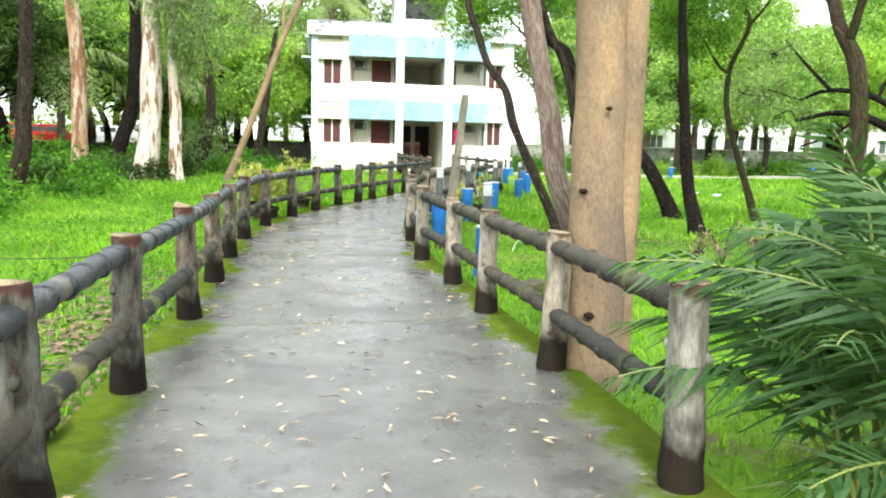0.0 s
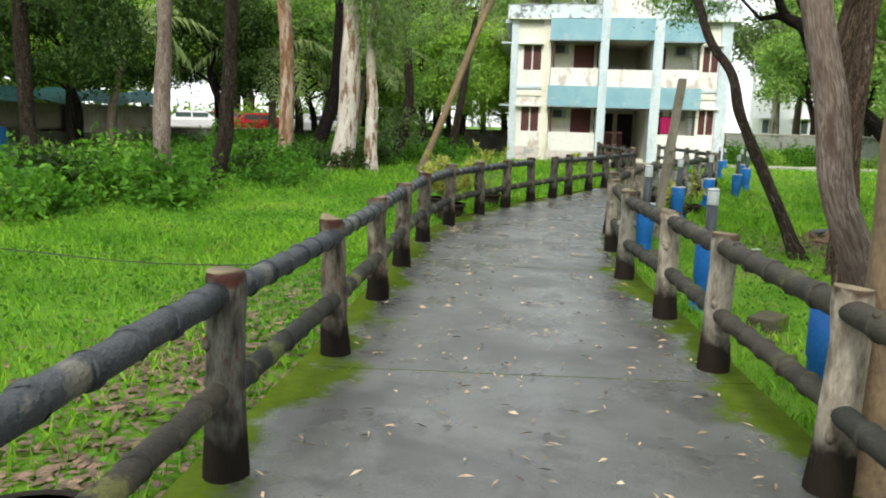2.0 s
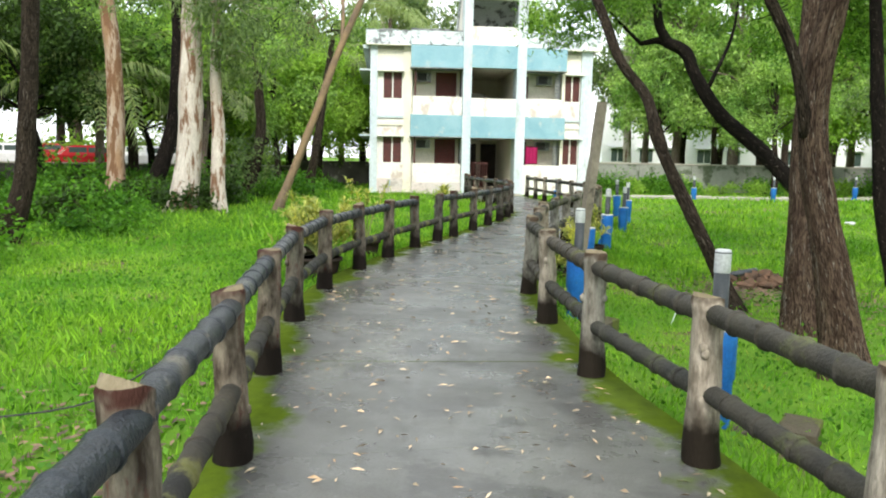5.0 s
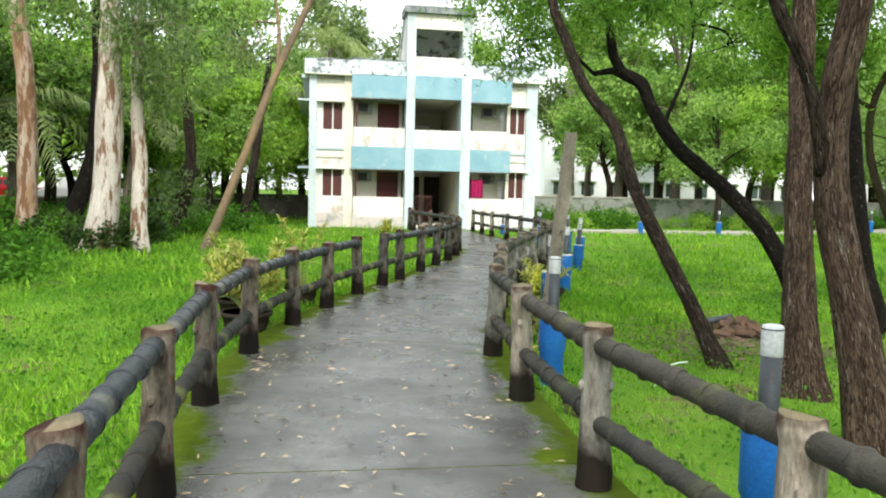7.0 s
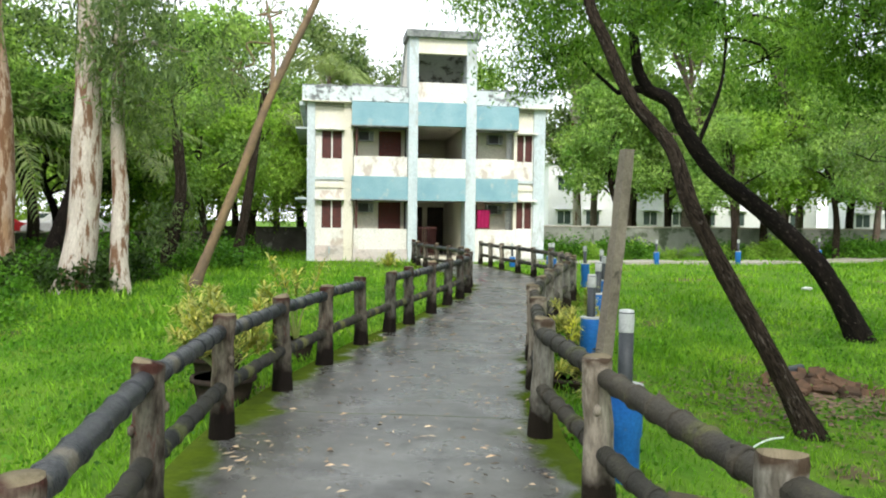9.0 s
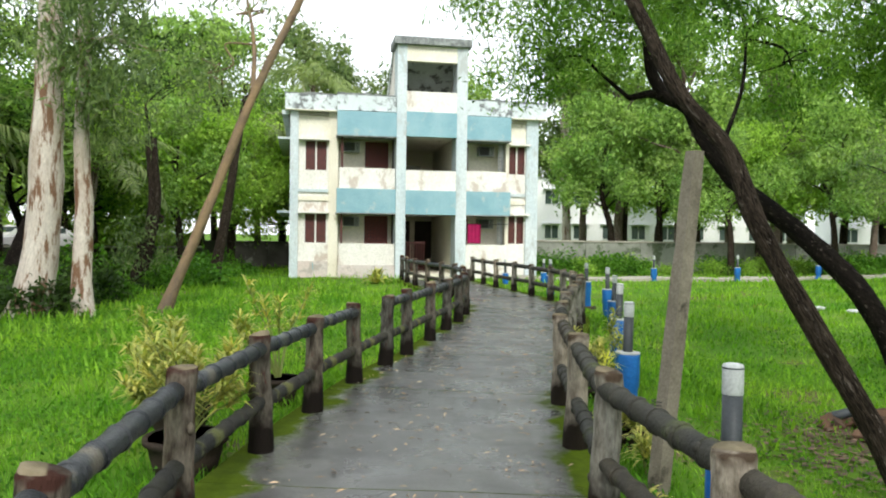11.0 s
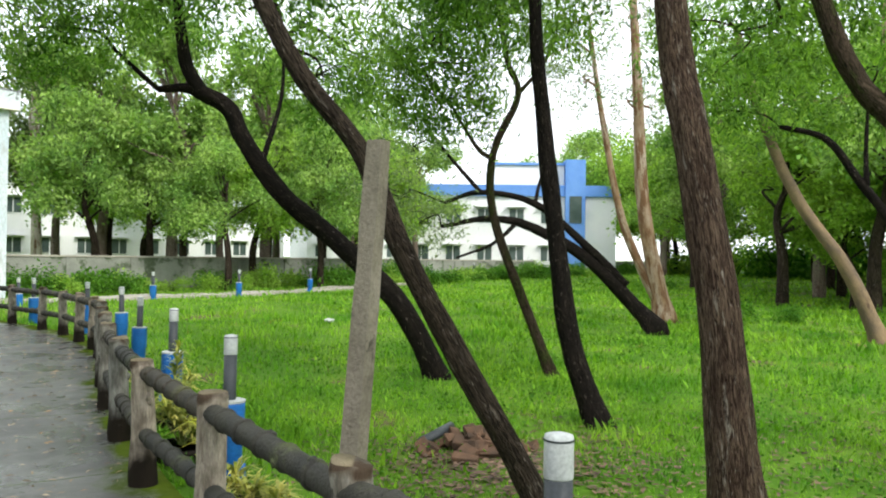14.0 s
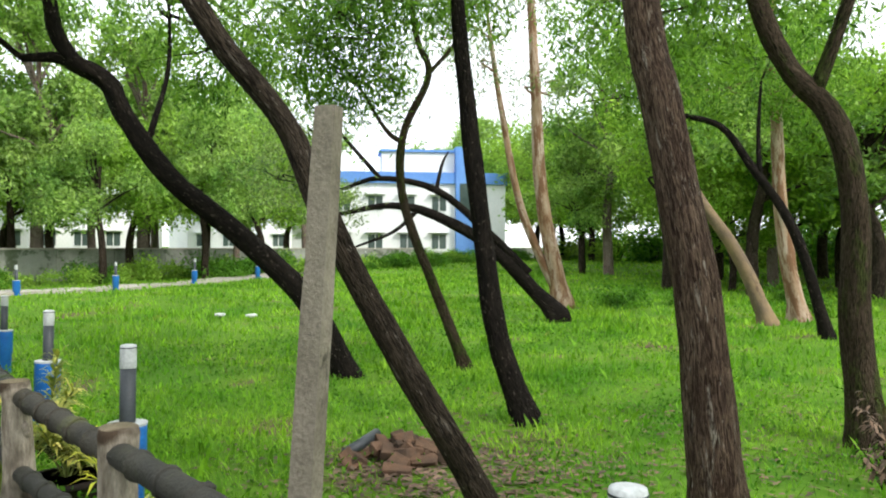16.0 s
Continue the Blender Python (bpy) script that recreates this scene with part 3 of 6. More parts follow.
# ---------------------------------------------------------------- main building
def build_house():
    th = 17
    h = empty("house", pose(-10.85, 37.75, 0, 0, 0, th), "white and pale blue two-storey building with stained parapets", "building")
    dep = 8.5

    def p(name, mat_, *rows, label="", bevel=0.0, parent=None):
        return part(name, boxes(*rows, bevel=bevel), M[mat_], parent or h, label)
    z0 = -0.35
    # core walls, with a thickness each
    p("wall", "paint", (0.02, 0.22, 0.3, dep, z0, 6.4), label="white side wall")
    p("wall", "paint", (9.9, 10.1, 0.3, dep, z0, 6.4))
    p("wall", "paint", (0.22, 9.9, dep - 0.2, dep, z0, 6.4))
    p("floor_slab", "cream", (0.2, 9.95, 0.3, dep, -0.1, 0.06))
    p("floor_slab", "cream", (0.2, 9.95, 0.05, dep, 2.95, 3.12))
    p("roof", "kerb", (-0.1, 10.2, 0.02, dep, 6.3, 6.45))
    # left window bay and right window bay on both floors
    for a, b, wa, wb, dz in ((0.3, 1.52, 0.6, 1.42, 0.0), (8.85, 9.75, 8.9, 9.58, 0.05)):
        for fz, top in ((0.0, 2.95), (2.98, 6.3)):
            lo, hi = 1.28 + fz - (0.1 if fz else 0) + dz, 2.42 + fz - (0.1 if fz else 0) + dz
            p("wall", "paint", (a, b, 0.12, 0.32, z0 if not fz else 2.95, lo))
            p("wall", "paint" if not fz else "cream", (a, b, 0.12, 0.32, hi, top))
            p("wall", "paint", (a, wa, 0.12, 0.32, lo, hi))
            p("wall", "paint", (wb, b, 0.12, 0.32, lo, hi))
            w = p("window", "shutter", (wa, wa + 0.05, 0.16, 0.24, lo, hi), (wb - 0.05, wb, 0.16, 0.24, lo, hi), (wa, wb, 0.16, 0.24, hi - 0.05, hi), (wa, wb, 0.16, 0.24, lo, lo + 0.05), label="dark maroon casement window")
            mid = (wa + wb) / 2
            p("mullion", "paint", (mid - 0.03, mid + 0.03, 0.13, 0.25, lo, hi), parent=w)
            for s, e in ((wa + 0.05, mid - 0.03), (mid + 0.03, wb - 0.05)):
                p("shutter", "shutter", (s, e, 0.2, 0.235, lo + 0.05, hi - 0.05), parent=w)
            p("canopy", "paint", (a + 0.02, b - 0.0, -0.2, 0.12, hi + 0.02, hi + 0.09), label="thin stained window canopy")
        p("ledge", "pier", (a + 0.02, b - 0.02, 0.04, 0.12, 3.28, 3.4))
    # piers
    p("pier", "pier", (0.0, 0.32, -0.02, 0.32, z0, 6.5))
    p("pier", "cream", (1.5, 1.88, 0.0, 0.3, z0, 6.5))
    p("pier", "pier", (9.62, 10.12, -0.02, 0.3, z0, 6.5))
    p("pier", "cream", (8.74, 8.88, 0.0, 0.3, z0, 6.5))
    p("pier", "pier", (4.12, 4.5, -0.66, 0.3, z0, 9.15), label="tall pale blue tower pier")
    p("pier", "pier", (6.52, 6.95, -0.66, 0.3, z0, 9.15), label="tall pale blue tower pier")
    p("wall", "plinth", (0.33, 1.5, 0.06, 0.115, z0, 0.55), label="pinkish stained plinth")
    p("wall", "plinth", (1.88, 4.12, -0.475, -0.42, z0, 0.42), label="pinkish stained plinth")
    # balconies either side of the tower
    for a, b in ((1.86, 4.12), (6.95, 8.76)):
        for fz in (0.0, 3.02):
            zb = 2.48 + fz
            p("balcony", "paint", (a + 0.04, b - 0.02, -0.42, -0.3, z0 if not fz else 3.4, 1.27 + fz - (0.04 if fz else 0)), label="white balcony parapet")
            p("fascia", "band", (a - 0.06, b + 0.03, -0.6, -0.44, zb, zb + 0.94), label="sky blue balcony fascia")
            p("slab", "mildew", (a - 0.08, b + 0.05, -0.62, 0.3, zb - 0.045, zb - 0.002))
            p("wall", "cream", (a, b, 0.85, 1.0, 0.06 if not fz else 3.12, 2.95 if not fz else 6.3))
            p("soffit", "cream", (a, b, -0.43, 0.85, zb + 0.002, zb + 0.06))
            p("balcony_floor", "kerb", (a, b, -0.3, 0.85, 0.0 + (3.1 if fz else 0.0), 0.08 + (3.1 if fz else 0)))
    for fz in (0, 3.02):
        d = p("door", "lattice", (3.0, 3.95, 0.76, 0.84, 0.3 + fz, 2.4 + fz), label="dark red latticed window")
        p("lattice", "shutter", *[(3.0 + i * 0.12, 3.03 + i * 0.12, 0.73, 0.76, 1.0 + fz, 2.4 + fz) for i in range(8)], *[(3.0, 3.95, 0.72, 0.745, 1.1 + fz + j * 0.14, 1.125 + fz + j * 0.14) for j in range(9)], parent=d)
        p("door", "shutter", (6.98, 7.3, 0.74, 0.84, 0.1 + fz, 2.35 + fz), label="maroon wooden door")
        p("pipe", "shutter", (1.98, 2.05, -0.28, -0.2, 0.9 + fz, 2.5 + fz), label="dark drain pipe")
        for u in (2.1, 7.7):
            a = p("air_conditioner", "metal", (u, u + 0.66, 0.45, 0.84, 1.95 + fz, 2.35 + fz), label="window air conditioner", bevel=0.015)
            p("grille", "black", (u + 0.03, u + 0.45, 0.43, 0.45, 1.98 + fz, 2.32 + fz), *[(u + 0.48, u + 0.62, 0.435, 0.45, 2.02 + fz + k * 0.05, 2.04 + fz + k * 0.05) for k in range(6)], parent=a)
        p("grille", "metal", *[(8.4 + k * 0.06, 8.42 + k * 0.06, -0.1, -0.08, 1.27 + fz, 2.48 + fz) for k in range(4)], *[(8.4, 8.62, -0.1, -0.08, 1.35 + k * 0.16 + fz, 1.37 + k * 0.16 + fz) for k in range(7)])
    # tower bay
    p("fascia", "band", (4.5, 6.52, -0.7, -0.5, 2.45, 3.4), label="sky blue fascia")
    p("fascia", "band", (4.5, 6.52, -0.7, -0.5, 5.53, 6.5), label="sky blue fascia")
    p("balcony", "paint", (4.5, 6.52, -0.62, -0.5, 3.402, 4.2), label="white stair balcony with red stains")
    p("balcony", "paint", (4.5, 6.52, -0.62, -0.5, 6.502, 7.32), label="white stair balcony parapet")
    p("beam", "cream", (4.5, 6.52, -0.62, -0.35, 8.5, 9.12))
    p("roof", "mildew", (3.98, 7.08, -0.85, 0.75, 9.12, 9.42), label="mildewed tower roof slab", bevel=0.02)
    def prism(name, mat_, x0, x1, outline, label=""):
        bm = bmesh.new()
        f = bm.faces.new([bm.verts.new((x0, y, z)) for y, z in outline])
        r = bmesh.ops.extrude_face_region(bm, geom=[f])
        bmesh.ops.translate(bm, verts=[v for v in r["geom"] if isinstance(v, bmesh.types.BMVert)], vec=(x1 - x0, 0, 0))
        bmesh.ops.recalc_face_normals(bm, faces=bm.faces)
        return part(name, bm, M[mat_], h, label)
    for x0, x1 in ((4.14, 4.3), (6.78, 6.94)):
        prism("wall", "paint", x0, x1, [(0.302, 6.452), (3.7, 6.452), (0.75, 9.118), (0.302, 9.118)], "white wedge-shaped tower side wall")
    prism("roof", "weathered", 4.06, 7.02, [(0.752, 9.122), (3.9, 6.46), (3.98, 6.6), (0.752, 9.33)], "sloping mildewed stair roof")
    p("wall", "cream", (4.3, 6.78, 5.4, 5.6, 0.06, 6.3), label="stair hall back wall")
    # shade inside the stair hall is put into this wall's colour
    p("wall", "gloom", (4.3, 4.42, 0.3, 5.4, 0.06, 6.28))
    p("wall", "cream", (6.6, 6.72, 0.3, 5.4, 0.06, 6.28))
    for z in (2.5, 5.6):
        p("slab", "cream", (4.42, 6.6, -0.5, 5.4, z, z + 0.14))
    p("stair", "kerb", *[(4.45, 5.5, 0.35 + i * 0.22, 2.4, 3.1 + i * 0.17, 3.27 + i * 0.17) for i in range(9)], label="concrete staircase")
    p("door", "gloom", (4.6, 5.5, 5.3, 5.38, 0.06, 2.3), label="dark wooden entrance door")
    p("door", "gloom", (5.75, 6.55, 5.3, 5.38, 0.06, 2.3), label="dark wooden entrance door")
    p("gate", "shutter", *[(4.6 + i * 0.1, 4.62 + i * 0.1, 0.3, 0.33, 0.06, 1.3) for i in range(9)], (4.58, 5.45, 0.29, 0.34, 1.3, 1.35), label="brown folding gate")
    p("step", "kerb", (4.3, 6.8, -1.3, -0.66, z0, -0.02), label="concrete entrance step")
    # parapet of the flat roof, broken mildewed top
    bm = bmesh.new()
    for a, b, y0, y1 in ((-0.2, 1.8, -0.25, -0.1), (1.8, 4.14, -0.5, -0.36), (6.94, 8.85, -0.5, -0.36), (8.85, 10.4, -0.25, -0.1)):
        box(bm, a, b, y0, y1, 6.48, 7.08)
    box(bm, -0.2, -0.06, -0.1, dep, 6.48, 7.06)
    box(bm, 10.26, 10.4, -0.1, dep, 6.48, 7.06)
    box(bm, -0.06, 10.26, dep - 0.14, dep, 6.48, 7.06)
    par = part("parapet", bm, M["weathered"], h, "mildewed pale parapet")
    x = -0.2
    while x < 10.3:
        w = rnd.uniform(0.1, 0.35)
        if not 4.0 < x < 6.95:
            y0 = -0.51 if 1.8 < x < 8.7 else -0.26
            bm = box(bmesh.new(), x, min(x + w, 10.4), y0, y0 + 0.16, 7.082, 7.12 + rnd.uniform(0, 0.06), jitter=0.01)
            part("coping_stone", bm, M["mildew"], par)
        x += w
    p("soffit", "cream", (-0.2, 10.4, -0.3, 0.3, 6.45, 6.478))
    # left flank: windows with canopies
    for fz in (0.0, 2.95):
        for y in (1.2, 3.6, 6.0):
            w = p("window", "shutter", (-0.02, 0.018, y, y + 0.9, 1.3 + fz, 2.4 + fz), label="maroon side window")
            p("sill", "paint", (-0.06, 0.0, y - 0.05, y + 0.95, 1.22 + fz, 1.29 + fz), parent=w)
        p("canopy", "pier", (-0.5, 0.02, 0.6, 7.4, 2.46 + fz, 2.54 + fz), label="thin concrete canopy")
    p("eave", "pier", (-0.32, -0.06, 0.0, dep, 6.3, 6.46))
    p("bar", "band", (0.9, 0.93, -0.05, -0.02, 0.2, 0.5))
    tagged(part("water_tank", tube(bmesh.new(), [(0, 0, 0), (0, 0, 0.3), (0, 0, 0.36)], [0.5, 0.5, 0.3], 16), M["black"]), "black plastic rooftop water tank", "water tank").matrix_world = h.matrix_basis @ pose(0.7, 1.2, 6.98)
    tagged(part("water_tank", tube(bmesh.new(), [(0, 0, 0), (0, 0, 0.3), (0, 0, 0.36)], [0.5, 0.5, 0.3], 16), M["black"]), "black plastic rooftop water tank", "water tank").matrix_world = h.matrix_basis @ pose(7.9, 1.0, 6.98)
    # pink cloth hung over the balcony wall
    bm = bmesh.new()
    g = [[bm.verts.new((7.06 + 0.05 * i, -0.45 - 0.015 * math.sin(i * 1.9) - 0.01 * math.sin(i * 4), 1.32 + 0.08 * j)) for i in range(12)] for j in range(11)]
    for j in range(10):
        for i in range(11):
            bm.faces.new((g[j][i], g[j][i + 1], g[j + 1][i + 1], g[j + 1][i]))
    bmesh.ops.solidify(bm, geom=bm.faces[:], thickness=0.008)
    c = tagged(smooth(part("cloth", bm, M["cloth"])), "bright pink cloth hung out over the balcony", "cloth")
    c.matrix_basis = h.matrix_basis.copy()
    l = tagged(part("clothes_line", tube(bmesh.new(), [(6.9, -0.44, 2.11), (7.9, -0.44, 2.09), (8.75, -0.44, 2.12)], [0.012] * 3, 6), M["black"]), "thin dark clothes line across the balcony", "clothes line")
    l.matrix_basis = h.matrix_basis.copy()


build_house()


# ---------------------------------------------------------------- trees
def crown(name, blobs, per_blob, leaves, length, width, material, parent, droop=0.4, leaf_r=0.3):
    c = clumped(blobs, per_blob, leaves, 1, leaf_r)
    v, f = leaf_cards(c, length, width, np.array((0, 0, -droop)), 1.0)
    ob = new(name, np_mesh(name, v, f, material))
    ob.parent = parent
    return ob


def limb_to(bm, a, b, r0, r1, seed, sides=7, bow=0.35):
    a, b = np.array(a, float), np.array(b, float)
    k = random.Random(seed)
    mid1 = a + (b - a) * 0.35 + np.array([k.uniform(-bow, bow), k.uniform(-bow, bow), k.uniform(0, bow)])
    mid2 = a + (b - a) * 0.7 + np.array([k.uniform(-bow, bow), k.uniform(-bow, bow), k.uniform(-bow * 0.3, bow * 0.6)])
    pts = spline([a, mid1, mid2, b], 4)
    tube(bm, pts, list(np.linspace(r0, r1, len(pts))), sides, 0.14, seed)


def tree(label, bark, trunk, r0, r1, limbs=(), blobs=(), leaf="leaf", per_blob=26, leaves=34, length=0.17, width=0.24, flare=0.4, droop=0.9, leaf_r=0.22, sides=14, root=True, swell=(0.35, 0.25)):
    """trunk: a few points from base to top; limbs: lists of points with start and end radius; blobs: (centre, radii) of foliage."""
    base = Vector(trunk[0])
    t = empty("tree", Matrix.Translation(base), label, "tree")
    bm = bmesh.new()
    pts = spline([np.array(p) - np.array(base) for p in trunk], 6)
    if root:
        pts = [pts[0] - np.array([0, 0, 0.3])] + pts
    n = len(pts)
    rad = [r0 + (r1 - r0) * (i / (n - 1)) ** 0.8 for i in range(n)]
    if root:
        for i in range(n):
            rad[i] *= 1 + swell[0] * math.exp(-max(0, pts[i][2]) / swell[1])
    tube(bm, pts, rad, sides, 0.16, base.x * 3.3, flare=flare)
    smooth(part("trunk", bm, M[bark], t))
    reach = list(pts[n // 2:])
    for i, (lp, a, b, *other) in enumerate(limbs):
        bm = bmesh.new()
        q = spline([np.array(p) - np.array(base) for p in lp], 5)
        reach += q[len(q) // 2:]
        tube(bm, q, list(np.linspace(a, b, len(q))), 9, 0.16, i * 2.7 + base.y)
        smooth(part("limb", bm, M[other[0] if other else bark], t))
    if blobs:
        for i, (c, r) in enumerate(blobs):
            cc = np.array(c) - np.array(base)
            near = min(reach, key=lambda q: np.linalg.norm(q - cc))
            bm = bmesh.new()
            limb_to(bm, near, cc, min(0.05, max(0.025, r1 * 0.35)), 0.015, i * 7, 7, 0.45)
            for k in range(4):
                e = cc + np.array([rnd.uniform(-0.8, 0.8) * r[0], rnd.uniform(-0.8, 0.8) * r[1], rnd.uniform(-0.4, 0.7) * r[2]])
                limb_to(bm, cc - (cc - near) * rnd.uniform(0, 0.3), e, 0.018, 0.006, i * 7 + k, 5, 0.2)
            smooth(part("limb", bm, M[bark], t))
        crown("crown", [(np.array(c) - np.array(base), r) for c, r in blobs], per_blob, leaves, length, width, M[leaf], t, droop, leaf_r)
    return t


# trees beside the path and on the field
G = ground_z
tree("big tan-barked eucalyptus trunk beside the fence", "bark_tan", [(1.6, 6.1, -0.2), (1.58, 6.12, 1.2), (1.54, 6.15, 2.8), (1.56, 6.15, 5.5), (1.64, 6.25, 9)], 0.185, 0.13, flare=0.2,
     limbs=[([(1.71, 6.2, -0.2), (1.72, 6.2, 1.3), (1.74, 6.22, 3.0), (1.86, 6.4, 6)], 0.135, 0.1, "bark_tan")],
     # clumps over the path's start are unseen, added to shade path and posts
     blobs=[((2.2, 6.4, 9.5), (2.5, 2.5, 1.5)), ((3.6, 7.4, 8.0), (2, 2, 1.4)), ((1.6, 3.4, 8.6), (2.6, 2.4, 1.5)), ((3.8, 4.0, 9.0), (2.2, 2.2, 1.4)), ((-0.6, 5.4, 9.4), (2.2, 2.2, 1.3)), ((0.6, 1.2, 9.4), (2.4, 2.2, 1.3))], per_blob=40, leaves=44)
EUC = bpy.data.objects["tree"]
for a, z, r in ((235, 1.12, 0.022), (262, 0.35, 0.026), (280, 1.62, 0.016)):
    bm = bmesh.new()
    bmesh.ops.create_icosphere(bm, subdivisions=2, radius=r, matrix=Matrix.Diagonal((1.3, 1.3, 0.8, 1)))
    for v in bm.verts:
        v.co *= 1 + 0.3 * noise.noise(v.co * 60 + Vector((z, a, 0)))
    ob = smooth(part("knot", bm, M["bark_dark"], EUC, "dark bark knot"))
    ob.location = (math.cos(radians(a)) * 0.172 - 0.02, math.sin(radians(a)) * 0.172, z + 0.2)
tree("slim grey-barked eucalyptus trunk beside the fence", "bark_grey", [(1.68, 6.8, -0.25), (1.54, 6.8, 0.5), (1.41, 6.8, 0.92), (1.31, 6.8, 1.2), (1.245, 6.8, 1.6), (1.165, 6.8, 1.93), (1.0, 6.85, 2.8), (0.75, 6.9, 4.5), (0.55, 7.1, 8)], 0.092, 0.07,
     # this high crown is widened out of view to darken the path below
     blobs=[((0.4, 8, 8.6), (2, 2, 1.4)), ((-1.2, 7.4, 9.2), (2, 2, 1.2)), ((-2.2, 5.2, 9.0), (1.9, 2, 1.2))], per_blob=40, leaves=44)
tree("dark leaning tree with fissured bark on the lawn", "bark_dark", [(1.5, 15.05, -0.4), (1.22, 15.2, 0.2), (0.92, 15.4, 0.8), (0.48, 15.62, 1.72), (0.28, 15.85, 2.38), (-0.1, 16.05, 2.92), (-0.35, 16.3, 3.55), (-0.6, 16.5, 4.3), (-0.7, 16.8, 6.0)], 0.105, 0.06,
     blobs=[((-0.6, 17.2, 6.2), (1.8, 1.8, 1.1)), ((1.5, 17.8, 5.4), (1.6, 1.6, 1.0)), ((0.3, 18.5, 5.0), (1.3, 1.3, 0.8)), ((-1.0, 17.8, 5.0), (0.9, 0.9, 0.7))], leaf="leaf", per_blob=48, leaves=56, length=0.14, leaf_r=0.2)
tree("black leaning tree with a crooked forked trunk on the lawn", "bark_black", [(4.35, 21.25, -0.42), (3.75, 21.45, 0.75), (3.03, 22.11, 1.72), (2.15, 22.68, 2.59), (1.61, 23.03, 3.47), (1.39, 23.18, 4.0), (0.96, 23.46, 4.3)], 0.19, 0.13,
     limbs=[([(1.02, 23.42, 4.25), (0.8, 23.56, 4.67), (0.71, 23.62, 5.23), (0.65, 23.66, 5.79), (0.5, 24, 7.2)], 0.125, 0.07), ([(1.05, 23.4, 4.22), (0.8, 23.56, 4.34), (0.4, 23.82, 4.31)], 0.11, 0.06),
            ([(1.9, 22.9, 3.2), (2.4, 23.5, 4.4), (2.6, 24, 5.6)], 0.05, 0.025)],
     blobs=[((0.3, 24.2, 7.4), (2.2, 2, 1.4)), ((2.3, 24.2, 6.2), (1.8, 1.8, 1.2)), ((-0.3, 23.2, 5.6), (1.3, 1.3, 0.9)), ((3.6, 24.5, 5.0), (1.4, 1.4, 0.9)), ((5.2, 25.5, 5.8), (1.6, 1.6, 1.1)), ((-1.4, 24.5, 5.2), (1.2, 1.2, 0.8)), ((0.8, 22.6, 6.2), (1.6, 1.4, 1.1)), ((-1.6, 22.8, 6.2), (1.6, 1.5, 1.0))], per_blob=48, leaves=56, length=0.16, leaf_r=0.22)
tree("sturdy brown tree with deeply furrowed bark on the lawn", "bark_brown", [(2.05, 13.85, -0.42), (1.97, 13.88, 0.4), (1.94, 13.98, 1.4), (1.98, 14.25, 2.5), (2.02, 14.45, 3.4), (2.1, 14.8, 6.5)], 0.155, 0.105, sides=22, swell=(0.65, 0.55), flare=0.6,
     blobs=[((1.6, 14.6, 7.0), (2.4, 2.4, 1.4)), ((3.0, 15.4, 5.6), (1.6, 1.6, 1.0))])
tree("sturdy brown tree with furrowed bark close to its neighbour", "bark_brown", [(2.0, 12.05, -0.42), (1.83, 12.1, 0.5), (1.62, 12.18, 1.5), (1.59, 12.2, 2.3), (1.7, 12.15, 3.2), (1.95, 12.1, 6)], 0.15, 0.1, sides=22, swell=(0.6, 0.5), flare=0.5,
     limbs=[([(1.52, 12.15, 1.75), (1.44, 12.1, 2.15), (1.32, 12.08, 2.55), (1.1, 12.05, 3.0), (0.9, 12.0, 3.6), (0.5, 12, 5)], 0.06, 0.04, "bark_dark")],
     blobs=[((2.6, 12.8, 6.8), (2.4, 2.4, 1.4))])
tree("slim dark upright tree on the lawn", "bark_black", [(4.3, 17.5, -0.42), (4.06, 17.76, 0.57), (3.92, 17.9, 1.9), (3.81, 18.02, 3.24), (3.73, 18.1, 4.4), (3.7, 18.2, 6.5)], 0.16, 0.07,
     blobs=[((3.6, 18.6, 6.2), (1.7, 1.7, 1.2)), ((4.6, 19.2, 5.4), (1.3, 1.3, 0.9)), ((2.8, 18.6, 5.2), (1.1, 1.1, 0.7))], per_blob=60, leaves=60, length=0.14, leaf_r=0.2)
tree("thin crooked tree on the lawn", "bark_moss", [(6.24, 20.66, -0.42), (5.88, 20.98, 0.8), (5.47, 21.36, 2.3), (5.45, 21.38, 3.4), (5.76, 21.1, 4.4), (5.6, 21.2, 5.0), (5.4, 21.3, 6.2)], 0.1, 0.04,
     limbs=[([(5.46, 21.37, 3.3), (5.2, 21.5, 3.5), (4.8, 21.7, 4.2)], 0.05, 0.02), ([(5.74, 21.12, 4.4), (6.1, 20.9, 4.9), (6.3, 20.8, 5.4)], 0.04, 0.02)],
     blobs=[((4.7, 21.8, 4.3), (1.1, 1.0, 0.7)), ((5.3, 21.5, 5.6), (1.4, 1.3, 0.9)), ((4.2, 21.4, 5.2), (1.2, 1.1, 0.8))], per_blob=60, leaves=60, length=0.14, leaf_r=0.2)
